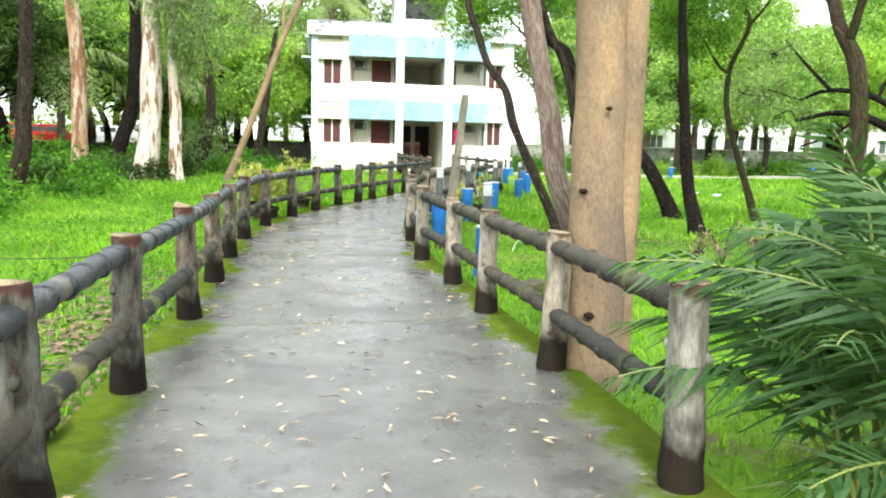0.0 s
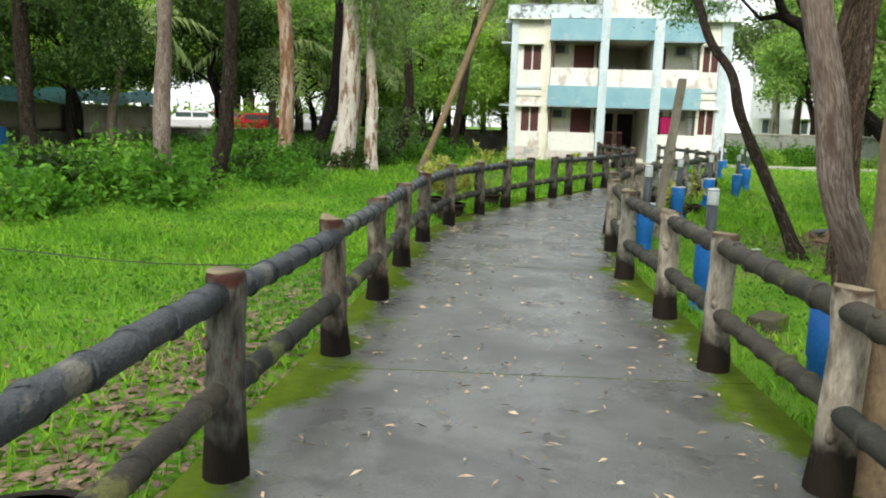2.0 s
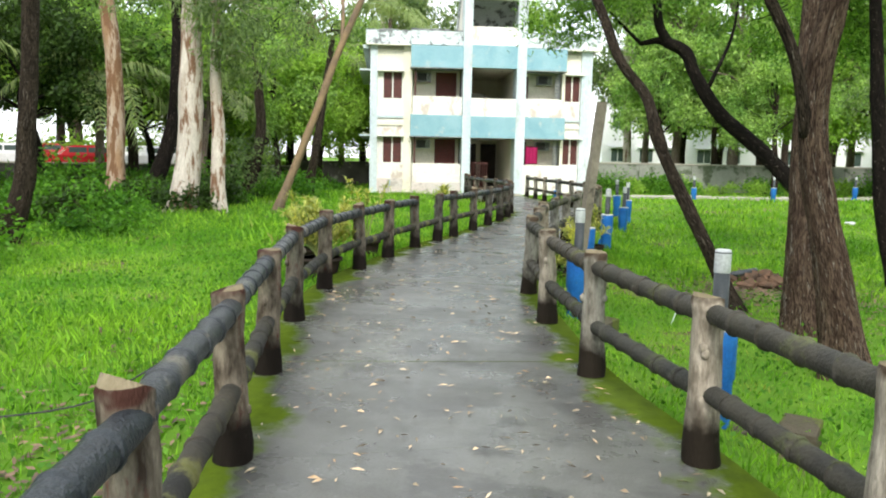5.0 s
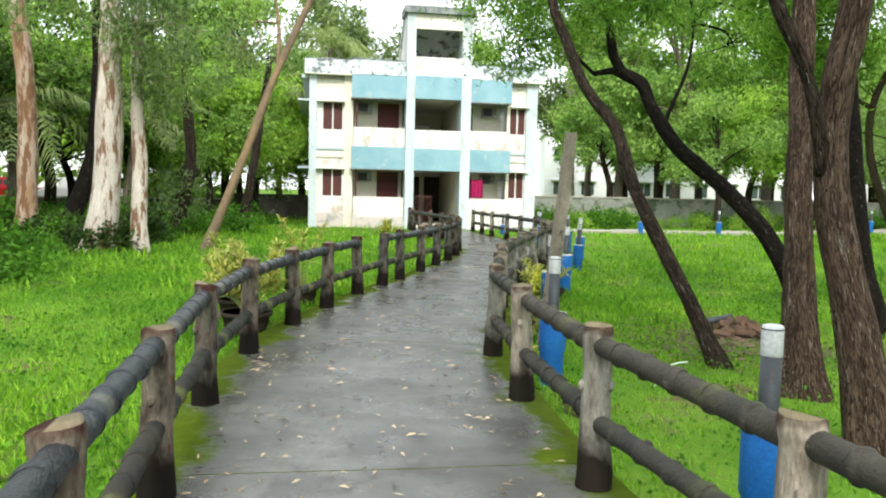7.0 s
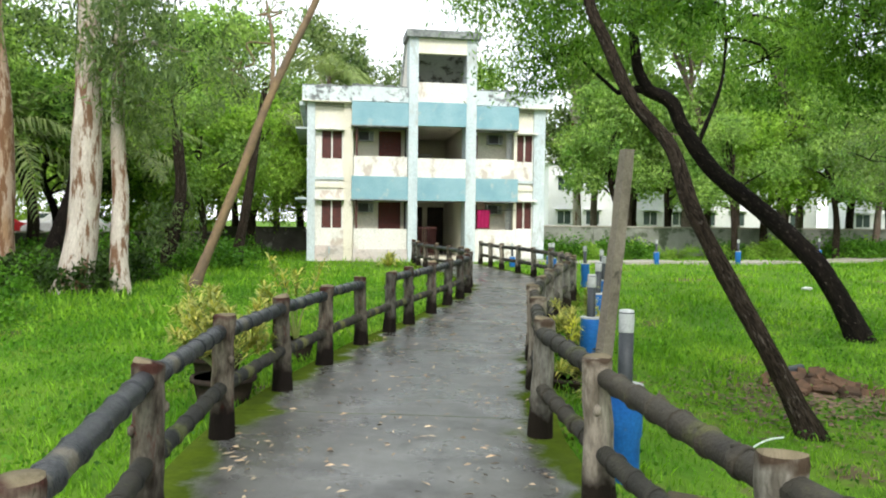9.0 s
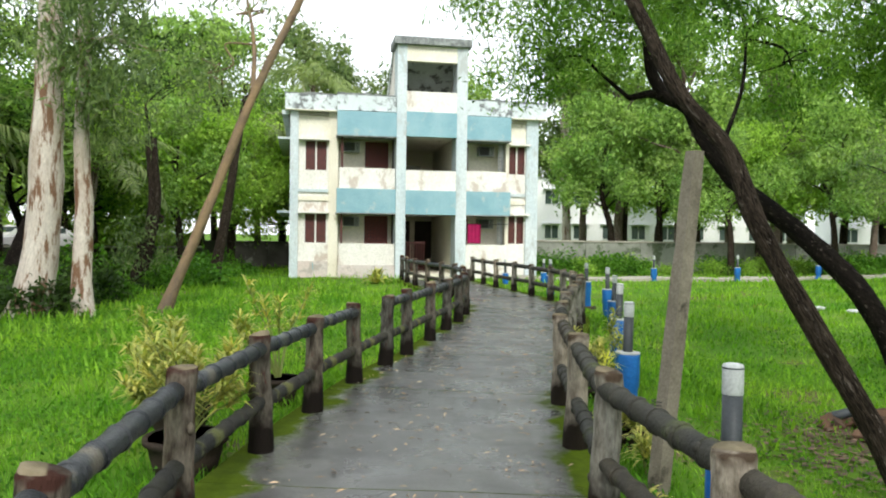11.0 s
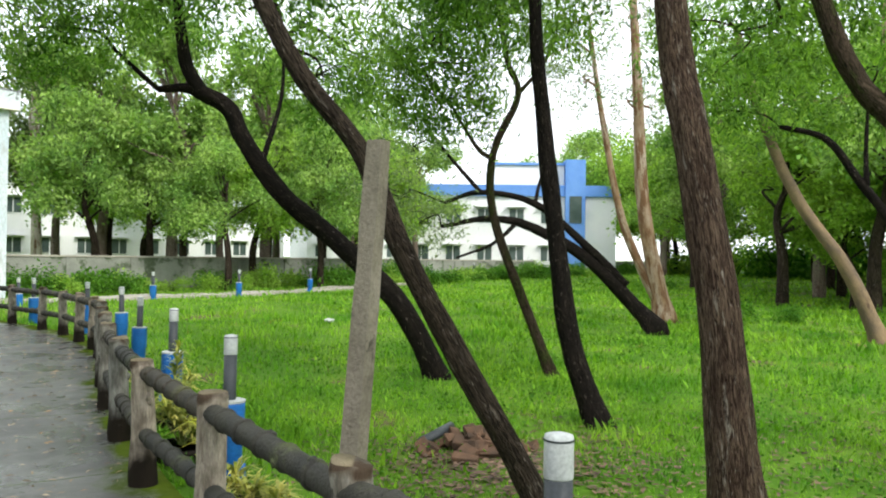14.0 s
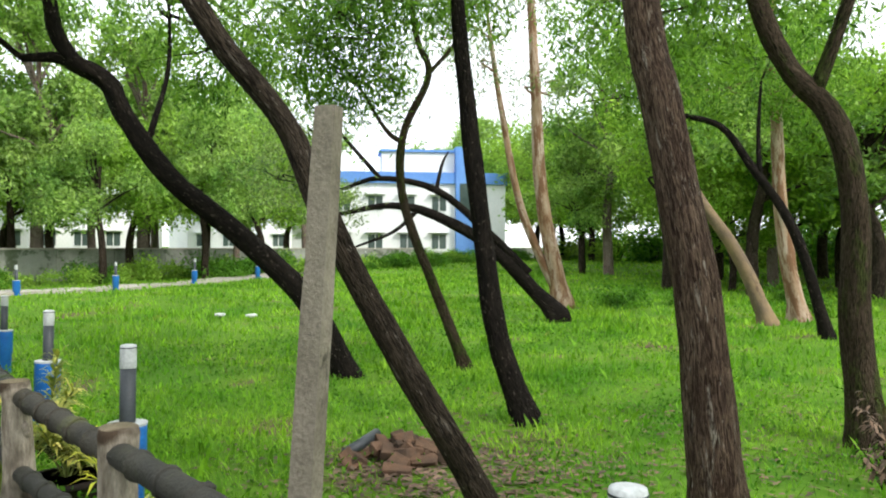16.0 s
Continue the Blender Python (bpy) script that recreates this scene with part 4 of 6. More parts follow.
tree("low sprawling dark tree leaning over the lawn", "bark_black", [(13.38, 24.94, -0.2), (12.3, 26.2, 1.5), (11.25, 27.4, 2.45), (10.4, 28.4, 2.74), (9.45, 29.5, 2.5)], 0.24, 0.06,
     limbs=[([(12.9, 25.5, 0.9), (12.17, 26.35, 2.0), (11.25, 27.43, 3.16), (10.2, 28.65, 3.5), (9.5, 29.4, 3.2)], 0.14, 0.05), ([(10.2, 28.6, 3.5), (9.4, 28.9, 4.4), (8.8, 29.2, 5.2)], 0.07, 0.03),
            ([(10.9, 27.8, 2.6), (10.2, 28.0, 2.0), (9.4, 28.6, 1.6)], 0.07, 0.03), ([(11.25, 27.43, 3.16), (11.6, 27.6, 3.9), (12, 27.8, 4.3)], 0.06, 0.025)],
     blobs=[((8.6, 29.6, 4.6), (1.6, 1.4, 0.9)), ((9.0, 29.6, 2.6), (1.3, 1.2, 0.8)), ((7.6, 29.8, 3.4), (1.3, 1.2, 0.8))], leaf="leaf_grey", per_blob=28, leaves=36)
tree("pale brown eucalyptus on the far lawn", "bark_orange", [(16.87, 27.75, -0.2), (16.44, 28.26, 3.39), (16.3, 28.43, 7.12), (16.16, 28.6, 11)], 0.3, 0.12,
     limbs=[([(16.75, 27.9, 0.2), (16.02, 28.75, 2.83), (15.58, 29.28, 6.21), (15.3, 29.6, 9)], 0.16, 0.07)],
     blobs=[((16.2, 28.6, 9.5), (2.6, 2.4, 1.6)), ((14.6, 29.6, 9.5), (2, 2, 1.4)), ((16.8, 28.8, 6.8), (1.5, 1.5, 1.3)), ((14.8, 29.4, 7.4), (1.5, 1.5, 1.2)), ((13.6, 29.8, 8.2), (1.4, 1.4, 1.0))], leaf="leaf_grey", per_blob=34)
tree("tan leaning eucalyptus trunk on the lawn", "bark_tan", [(16.91, 20.88, -0.35), (16.57, 21.55, 1.44), (16.07, 22.57, 3.24), (15.67, 23.37, 5.42), (15.4, 24, 8)], 0.21, 0.1, blobs=[((15.2, 24.3, 7.6), (2.4, 2.4, 1.6)), ((17.4, 22, 6), (2, 2, 1.2)), ((14.5, 23.0, 5.8), (1.6, 1.6, 1.0))], per_blob=46, leaves=50, length=0.2)
tree("pale eucalyptus with peeling bark among the trees", "bark_orange", [(18.82, 20.96, -0.35), (18.63, 21.36, 2.38), (18.57, 21.51, 5.52), (18.5, 21.66, 9)], 0.25, 0.12, blobs=[((18.5, 21.8, 8.0), (2.6, 2.6, 1.6)), ((20, 21, 5.8), (2, 2, 1.4)), ((17.5, 20.5, 6.2), (1.8, 1.8, 1.2))], per_blob=46, leaves=50, length=0.2)
tree("dark slanting tree with a bent limb", "bark_black", [(15.0, 18.6, -0.38), (14.73, 19.23, 1.98), (14.37, 20.1, 3.53), (14.13, 20.66, 4.4), (13.7, 21.5, 4.75)], 0.14, 0.06,
     limbs=[([(14.45, 19.9, 3.3), (14.6, 20.0, 4.2), (14.7, 20, 5.4)], 0.07, 0.03)], blobs=[((13.2, 22.2, 5.2), (1.6, 1.6, 1)), ((14.8, 20.2, 6), (1.8, 1.8, 1.1))])
tree("mossy forked tree with dark base on the lawn", "bark_moss", [(6.2, 14.6, -0.42), (6.16, 14.7, 1.0), (6.16, 14.72, 2.15), (6.08, 14.91, 2.98), (5.92, 15.32, 3.56), (5.8, 15.62, 4.41), (5.6, 16, 6)], 0.175, 0.09,
     limbs=[([(6.02, 15.05, 3.25), (6.1, 14.85, 3.9), (6.2, 14.6, 4.8), (6.4, 14.4, 6.2)], 0.08, 0.04)],
     blobs=[((5.4, 16.6, 6.2), (2, 2, 1.2)), ((7.4, 16.0, 5.2), (1.6, 1.6, 1.1)), ((7.4, 18, 5.0), (1.6, 1.6, 1.2)), ((9.0, 17.2, 5.4), (1.6, 1.6, 1.1)), ((10.5, 19.5, 6.2), (2.0, 2.0, 1.3))], per_blob=46, leaves=56, length=0.16)
tree("grey-barked tree with a knot, standing in weeds", "bark_grey", [(-9.05, 13.08, -0.14), (-9.0, 13.1, 1.75), (-8.94, 13.16, 3.43), (-8.9, 13.2, 8)], 0.17, 0.11, blobs=[((-8.8, 13.4, 8.6), (2.6, 2.6, 1.6))])
tree("dark brown tree standing in weeds", "bark_dark", [(-10.2, 15.65, -0.14), (-9.95, 15.85, 0.8), (-9.86, 15.9, 1.83), (-9.77, 16.0, 3.88), (-9.7, 16, 8)], 0.2, 0.12, blobs=[((-9.6, 16.2, 8.4), (2.6, 2.6, 1.8))], leaf="leaf_dark")
tree("orange and white eucalyptus with peeling bark", "bark_orange", [(-15.68, 26.36, -0.1), (-15.66, 26.38, 4.07), (-15.85, 26.27, 7.17), (-15.9, 26.3, 12)], 0.3, 0.2, blobs=[((-15.6, 26.6, 11), (3, 3, 2)), ((-17.4, 26, 8), (2, 2, 1.5))], leaf="leaf_dark", length=0.24)
tree("white-trunked eucalyptus with a flared base", "bark_white", [(-11.0, 22.48, -0.12), (-10.8, 22.6, 1.95), (-10.73, 22.64, 4.22), (-10.7, 22.66, 6.1), (-10.7, 22.7, 10)], 0.4, 0.18, flare=0.5,
     blobs=[((-10.2, 22.4, 7.6), (2.4, 2, 1.8)), ((-9.6, 22.2, 5.2), (1.0, 0.9, 1.6)), ((-12.0, 22.4, 6.4), (1.6, 1.4, 1.5))], leaf="leaf_grey", per_blob=44, leaves=44, length=0.22, width=0.2, droop=1.3)
tree("smaller white eucalyptus trunk with flaking bark", "bark_white", [(-10.2, 22.87, -0.12), (-10.16, 22.9, 1.97), (-10.2, 22.88, 3.63), (-10.1, 22.9, 7)], 0.21, 0.12, blobs=[((-9.6, 23.0, 5.4), (1.2, 1.2, 1.4)), ((-9.6, 23, 4.0), (0.7, 0.7, 0.9))], leaf="leaf_grey", per_blob=40, leaves=36, length=0.2, width=0.2, droop=1.3)
tree("dark leaning tree deep in shrubs", "bark_black", [(-15.1, 27.13, -0.1), (-14.42, 27.61, 2.23), (-14.25, 27.7, 4.24), (-14.2, 27.8, 8)], 0.3, 0.18, blobs=[((-13.6, 28, 7.6), (2.6, 2.4, 2)), ((-12.4, 28.6, 6.6), (2, 2, 1.4)), ((-15.4, 28.2, 8.4), (2.6, 2, 1.6))], leaf="leaf_dark", length=0.24)
tree("dark crooked tree overgrown by creepers", "bark_dark", [(-13.0, 30.0, -0.1), (-12.54, 30.24, 2.19), (-12.63, 30.2, 4.39)], 0.24, 0.16, blobs=[((-12.8, 30, 1.0), (0.8, 0.8, 1.0)), ((-12.4, 30.6, 6.0), (1.8, 1.6, 1.6))], leaf="leaf_grey", length=0.2)
tree("tan slanting tree leaning towards the building", "bark_tan", [(-9.05, 23.95, -0.14), (-8.13, 24.36, 2.46), (-7.43, 24.7, 4.55), (-6.55, 25.1, 6.69), (-5.9, 25.5, 8.6)], 0.125, 0.07,
     limbs=[([(-7.43, 24.7, 4.55), (-7.6, 25.2, 5.8), (-8.0, 25.8, 7.0)], 0.06, 0.03)], blobs=[((-8.0, 25.6, 6.6), (1.3, 1.3, 1.3)), ((-6.2, 25.6, 8.6), (1.6, 1.6, 1.0)), ((-8.8, 25.4, 5.2), (0.8, 0.8, 0.9))], leaf="leaf_grey", leaves=22, per_blob=24, length=0.2)
tree("grey broken tree with dark stump shoots", "bark_dark", [(-11.5, 32.03, -0.1), (-11.1, 32.17, 2.28), (-10.85, 32.28, 4.2), (-10.6, 32.4, 6)], 0.2, 0.1, blobs=[((-10.8, 32.6, 6.2), (1.4, 1.4, 1.0))], leaf="leaf_grey")
tree("dark straight tree beside the shed", "bark_dark", [(-16.0, 15.9, -0.12), (-16.02, 15.88, 2.6), (-16.0, 15.9, 5), (-16, 16, 8)], 0.2, 0.14, blobs=[((-15.2, 16.4, 4.8), (1.6, 1.6, 1.3)), ((-14.3, 16.9, 3.6), (0.9, 0.9, 1.0)), ((-17.2, 15.6, 4.8), (1.4, 1.4, 1.0)), ((-16, 16, 8), (2.6, 2.6, 1.8))], leaf="leaf_dark", length=0.22, per_blob=40, leaves=44)


# background trees: a few shapes, each repeated
def generic_tree(seed, leaf, bark, height, wide, label):
    k = random.Random(seed)
    t = empty("tree", pose(0, 0, -200), label, "tree", group="trees round the grounds")
    bm = bmesh.new()
    pts = spline([(0, 0, -0.4), (k.uniform(-0.2, 0.2), k.uniform(-0.2, 0.2), height * 0.25), (k.uniform(-0.6, 0.6), k.uniform(-0.6, 0.6), height * 0.5), (k.uniform(-0.8, 0.8), k.uniform(-0.8, 0.8), height * 0.8)], 4)
    tube(bm, pts, list(np.linspace(0.24, 0.08, len(pts))), 8, 0.15, seed)
    blobs = []
    for i in range(13):
        a, zf = k.uniform(0, 6.28), k.uniform(0.42, 1.0)
        rr = wide * math.sin(min(1, zf * 1.05) * math.pi * 0.86) * k.uniform(0.4, 0.95) + 0.2
        c = (math.cos(a) * rr, math.sin(a) * rr, height * zf)
        s = k.uniform(0.8, 1.35) * wide * 0.42
        blobs.append((c, (s, s, s * k.uniform(0.55, 0.8))))
        limb_to(bm, pts[min(len(pts) - 1, 3 + int(zf * 8))], c, 0.07, 0.015, seed + i, 5)
    smooth(part("trunk", bm, M[bark], t))
    crown("crown", blobs, 17, 50, 0.25, 0.4, M[leaf], t, 0.35, 0.27)
    return t


KINDS = [generic_tree(11, "leaf_far", "bark_dark", 8, 2.9, "leafy green tree at the edge of the grounds"), generic_tree(12, "leaf_bright", "bark_dark", 7, 3.0, "bright green tree at the edge of the grounds"),
         generic_tree(13, "leaf_far", "bark_grey", 9.5, 2.6, "tall green tree at the edge of the grounds"), generic_tree(14, "leaf_dark", "bark_black", 8, 3.0, "dark green tree at the edge of the grounds"),
         generic_tree(15, "leaf_grey", "bark_white", 9, 2.2, "grey-green eucalyptus at the edge of the grounds"), generic_tree(16, "leaf_bright", "bark_moss", 6, 2.8, "low bright green tree at the edge of the grounds")]
USED = set()


def plant(kind, x, y, s):
    m = pose(x, y, ground_z(x, y), 0, 0, rnd.uniform(0, 360))
    if kind in USED:
        t = copy_thing(KINDS[kind], m)
    else:
        USED.add(kind)
        t = KINDS[kind]
        t.matrix_basis = m
    t.scale = (s, s, s * rnd.uniform(0.92, 1.1))


# left wood, beyond the weeds
for x, y, k, s in [(-36, 20, 1, 1.5), (-38, 16, 0, 1.5), (-35, 31, 1, 1.4), (-19, 32, 0, 1.0), (-24, 43, 1, 1.15), (-18, 40, 1, 1.0), (-15, 37, 0, 0.75),
                   (-20, 50, 1, 1.3), (-13, 48, 1, 0.95), (-34, 48, 2, 1.4), (-40, 36, 0, 1.4), (-38, 26, 2, 1.3), (-33, 20, 0, 1.2), (-29, 13, 2, 1.2), (-24, 9, 0, 1.0), (-35, 9, 0, 1.3), (-20, 4, 0, 1.0), (-28, 1, 2, 1.2),
                   (-44, 45, 1, 1.5), (-30, 58, 2, 1.5), (-42, 58, 0, 1.5), (-18, 62, 0, 1.3), (-50, 25, 2, 1.6), (-20, -10, 2, 1.2), (-12.5, 44, 5, 0.8), (-17, 45, 5, 1.0), (-17.5, 48, 0, 1.4), (-14.5, 54, 4, 1.45)]:
    plant(k, x, y, s)
for x, y, s in ((-24, 17, 0.8), (-28, 21, 0.9), (-21.5, 22, 0.72), (-20, 28, 0.85), (-25, 12, 0.8), (-19.5, 34, 0.8), (-31, 15, 1.0), (-26, 26, 0.85), (-22.5, 31, 0.9)):
    plant(3, x, y, s)
for x, y, s in ((-40, 24, 1.2), (-42, 30, 1.2), (-38, 18, 1.1), (-36, 12, 1.0), (-33, 6, 1.0), (-17, 38.5, 0.7), (-30, 47, 1.1), (-25, 45, 1.0), (-40, 40, 1.2)):
    plant(5, x, y, s)
# behind the building
for x, y, k, s in [(-7, 62, 0, 1.35), (-12, 56, 4, 1.25), (1, 60, 4, 1.45), (3, 52, 0, 1.0), (6, 54, 0, 1.0), (4.5, 58, 0, 1.2)]:
    plant(k, x, y, s)
# far side of the field
for x, y, k, s in [(8, 46, 0, 0.82), (10.5, 50, 1, 1.0), (13, 47, 0, 0.85), (16, 50, 2, 0.9), (13, 55, 0, 1.2), (19, 53, 1, 1.0), (20, 58, 0, 1.2), (25, 58, 2, 1.1), (24, 65, 0, 1.3), (16, 62, 2, 1.2), (28, 66, 1, 1.2),
                   (52, 72, 1, 1.5), (58, 64, 0, 1.5), (50, 56, 1, 1.2), (46, 48, 0, 1.15), (52, 46, 2, 1.4), (45, 40, 1, 1.2), (40, 36, 0, 1.1), (48, 33, 2, 1.3), (38, 30, 0, 1.0), (34, 25, 4, 1.0), (42, 24, 0, 1.2), (36, 18, 2, 1.1), 
                   (28, 14, 4, 0.9), (33, 10, 0, 1.1), (42, 12, 2, 1.3), (26, 6, 0, 1.0), (36, 2, 2, 1.2), (24, -4, 0, 1.1), (14, -8, 0, 1.1), (55, 22, 2, 1.6), (30, 29, 1, 0.8), (49, 58, 1, 1.35), (46, 54, 1, 1.45), (49, 52, 1, 1.35), (53, 60, 5, 1.5), (47.5, 62, 1, 1.5), (44, 66, 2, 1.25)]:
    plant(k, x, y, s)
for x, y, k, s in [(2.5, 66, 2, 1.3), (8, 66, 1, 1.3), (11, 58, 2, 1.15), (17, 56, 1, 1.2), (22, 62, 1, 1.4), (28, 74, 2, 1.6), (12, 72, 1, 1.5), (50, 66, 0, 1.5),
                   (38, 44, 1, 1.15), (33, 40, 0, 0.9), (44, 52, 2, 1.2), (36, 33, 1, 1.2), (42, 30, 1, 1.4), (34, 29, 2, 1.2), (38, 23, 1, 1.4), (46, 20, 0, 1.5), (50, 40, 1, 1.5), 
                   (28, 27, 0, 1.3), (34, 33, 2, 1.4), (30, 23, 1, 1.35), (-36, 50, 1, 1.5), (-43, 45, 0, 1.5), (-30, 52, 1, 1.4), (-46, 36, 1, 1.5), (-25, 48, 0, 1.1), (-37, 41, 1, 1.2), (-39, 34, 2, 1.3), (33, 38, 2, 1.4), (28, 31, 1, 1.2), (37, 27, 1, 1.3), (7, 53, 2, 1.4), (12.5, 54, 2, 1.4), (4, 57, 2, 1.45), (-18, 36, 1, 1.0), (-32, 44, 0, 1.4), (-14.5, 41, 1, 0.85), (-16, 52, 1, 1.2), (-24, 52, 0, 1.5), (-45, 30, 1, 1.7), (-44, 18, 1, 1.6), (-40, 12, 2, 1.5), (-36, 3, 0, 1.4), (-30, -6, 1, 1.3), (-26, 20, 4, 1.1)]:
    plant(k, x, y, s)
for k, t in enumerate(KINDS):
    if k not in USED:
        plant(k, 60 + k * 4, 90, 1.0)


# coconut palms
def frond(length, droop, leaflets, leaflet_len, material, seed, stem="cane"):
    """One feather leaf: an arched rib with two rows of drooping leaflets."""
    k = random.Random(seed)
    n = leaflets
    rib = [Vector((length * (i / n) * (1 - 0.15 * droop * i / n), 0, length * (0.62 * (i / n) - (0.45 + droop * 0.55) * (i / n) ** 2))) for i in range(n + 1)]
    v, f = [], []
    for i in range(2, n + 1):
        p = rib[i]
        d = (rib[i] - rib[i - 1]).normalized()
        L = leaflet_len * math.sin(math.pi * (0.12 + 0.8 * i / n)) * k.uniform(0.85, 1.1)
        for s in (-1, 1):
            out = (d * k.uniform(0.4, 0.85) + Vector((0, s, 0)) * 0.85 + Vector((0, 0, k.uniform(-0.35, 0.15)))).normalized()
            m1 = p + out * L * 0.5 + Vector((0, 0, 0.03 * L))
            tip = p + out * L + Vector((0, 0, -L * (0.22 + 0.3 * droop) * k.uniform(0.6, 1.8)))
            w = d * leaflet_len * 0.05
            j = len(v)
            v += [p - w * 0.4, p + w * 0.4, m1 + w, m1 - w, tip]
            f += [(j, j + 1, j + 2, j + 3), (j + 3, j + 2, j + 4, j + 4)]
    return rib, v, f


def frond_mesh(name, fr, material):
    rib, v, f = fr
    me = bpy.data.meshes.new(name)
    me.from_pydata([tuple(p) for p in v], [], [q if q[2] != q[3] else q[:3] for q in f])
    me.materials.append(material)
    return me


def coconut(x, y, height, lean, seed, size=3.6):
    k = random.Random(seed)
    z = ground_z(x, y)
    t = empty("palm_tree", pose(x, y, z), "tall coconut palm behind the trees", "palm tree", group="coconut palms")
    top = (lean[0], lean[1], height)
    pts = spline([(0, 0, -0.3), (lean[0] * 0.2, lean[1] * 0.2, height * 0.4), top], 8)
    smooth(part("trunk", tube(bmesh.new(), pts, list(np.linspace(0.2, 0.12, len(pts))), 9, 0.1, seed), M["bark_grey"], t))
    for i in range(15):
        fr = frond(size * k.uniform(0.85, 1.1), k.uniform(0.2, 1.1), 34, size * 0.24, None, seed * 20 + i)
        ob = new("frond", frond_mesh("frond", fr, M["pale_frond"]))
        ob.parent = t
        ob.matrix_basis = Matrix.Translation(top) @ pose(0, 0, 0, 0, k.uniform(-35, 25), i * 360 / 15 + k.uniform(-10, 10))
        part("rib", tube(bmesh.new(), fr[0], list(np.linspace(0.03, 0.008, len(fr[0]))), 5), M["cane"], ob)
    return t


coconut(-13.1, 47.2, 9.4, (0.3, 0.2), 1)
coconut(-14.8, 45.0, 6.6, (-0.5, 0.2), 2, 3.2)
coconut(-19, 30, 4.2, (0.4, -0.3), 3, 3.4)
coconut(-22, 24, 4.6, (0.8, 0.3), 4, 3.2)
coconut(-16.5, 33, 4.0, (0.3, 0.3), 5, 3.0)


# ---------------------------------------------------------------- undergrowth
def bush_mesh(name, seed, material, length=0.13):
    k = random.Random(seed)
    blobs = [((k.uniform(-0.6, 0.6), k.uniform(-0.6, 0.6), k.uniform(0.15, 0.6)), (0.5, 0.5, 0.38)) for _ in range(6)]
    c = clumped(blobs, 10, 26, 1, 0.13)
    c[:, 2] = np.abs(c[:, 2])
    v, f = leaf_cards(c, length, 0.5, np.array((0, 0, 0.1)), 1)
    return np_mesh(name, v, f, material)


BUSH = [bush_mesh("shrub", 1, M["bush"]), bush_mesh("shrub", 2, M["bush"], 0.17), bush_mesh("shrub", 3, M["leaf_dark"], 0.15), bush_mesh("shrub", 4, M["leaf_bright"], 0.12)]


STEM = bmesh.new()
for i in range(7):
    a = i * 0.9
    tube(STEM, [(0.05 * math.cos(a), 0.05 * math.sin(a), -0.1), (0.2 * math.cos(a), 0.2 * math.sin(a), 0.3), (0.45 * math.cos(a), 0.45 * math.sin(a), 0.62)], [0.012, 0.01, 0.005], 5)
STEM_MESH = bpy.data.meshes.new("stem")
STEM.to_mesh(STEM_MESH)
STEM.free()
STEM_MESH.materials.append(M["bark_dark"])


def shrub(kind, x, y, s, label="leafy green shrub in the undergrowth"):
    o = empty("shrub", pose(x, y, ground_z(x, y) - 0.06, 0, 0, rnd.uniform(0, 360)), label, "shrub", "undergrowth shrubs")
    o.scale = (s, s, s * rnd.uniform(0.7, 1.15))
    new("foliage", BUSH[kind]).parent = o
    new("stem", STEM_MESH).parent = o


for i in range(150):
    y = rnd.uniform(9, 42)
    lim = -8.2 - max(0, (y - 12)) * 0.22
    x = lim - abs(rnd.gauss(0, 1)) * 5
    if y > 33 and x > -12.5:
        x -= 3
    shrub(rnd.choice((0, 0, 1, 2, 3)), x, y, rnd.uniform(0.4, 0.95) if y > 20 else rnd.uniform(0.6, 1.25))
for i in range(75):
    x = rnd.uniform(-1, 46)
    shrub(rnd.choice((0, 1, 3, 0)), x, 44.8 + 0.27 * x + rnd.uniform(-1.2, 1.4), rnd.uniform(0.7, 1.3), "leafy green weeds along the boundary wall")
for x, y, s in ((18.6, 26.8, 1.0), (22, 22, 0.8), (21, 26, 0.7), (25, 24, 0.9), (30, 40, 0.9), (-13.5, 38.5, 0.9), (-15, 40, 1.0), (-12.3, 36.5, 0.6), (24, 18, 0.8)):
    shrub(0, x, y, s)


for i in range(20):
    f = i / 19
    shrub(rnd.choice((0, 3)), 52 - 12 * f * f + rnd.uniform(-1, 1), 55 - 44 * f + rnd.uniform(-1, 1), rnd.uniform(3.0, 4.0), "tall green hedge at the edge of the lawn")
for i in range(16):
    f = i / 15
    shrub(3, -41 + 19 * f + rnd.uniform(-1, 1), 35 + 15 * f + rnd.uniform(-1, 1), rnd.uniform(2.2, 3.2), "tall bright hedge behind the car park")
for i in range(14):
    shrub(rnd.choice((0, 2)), -31 + 13 * i / 13 + rnd.uniform(-0.6, 0.6), 27.5 + 13 * i / 13 + rnd.uniform(-0.8, 0.4), rnd.uniform(0.7, 1.1))


for i in range(26):
    f = i / 25
    shrub(rnd.choice((2, 0, 3)), -47 + 5 * f + rnd.uniform(-1, 1), 4 + 34 * f + rnd.uniform(-1, 1), rnd.uniform(3.0, 4.2), "tall dense thicket behind the stall")
for i in range(22):
    shrub(rnd.choice((0, 2, 0)), rnd.uniform(-22, -11.5), rnd.uniform(24, 36), rnd.uniform(0.9, 1.6))


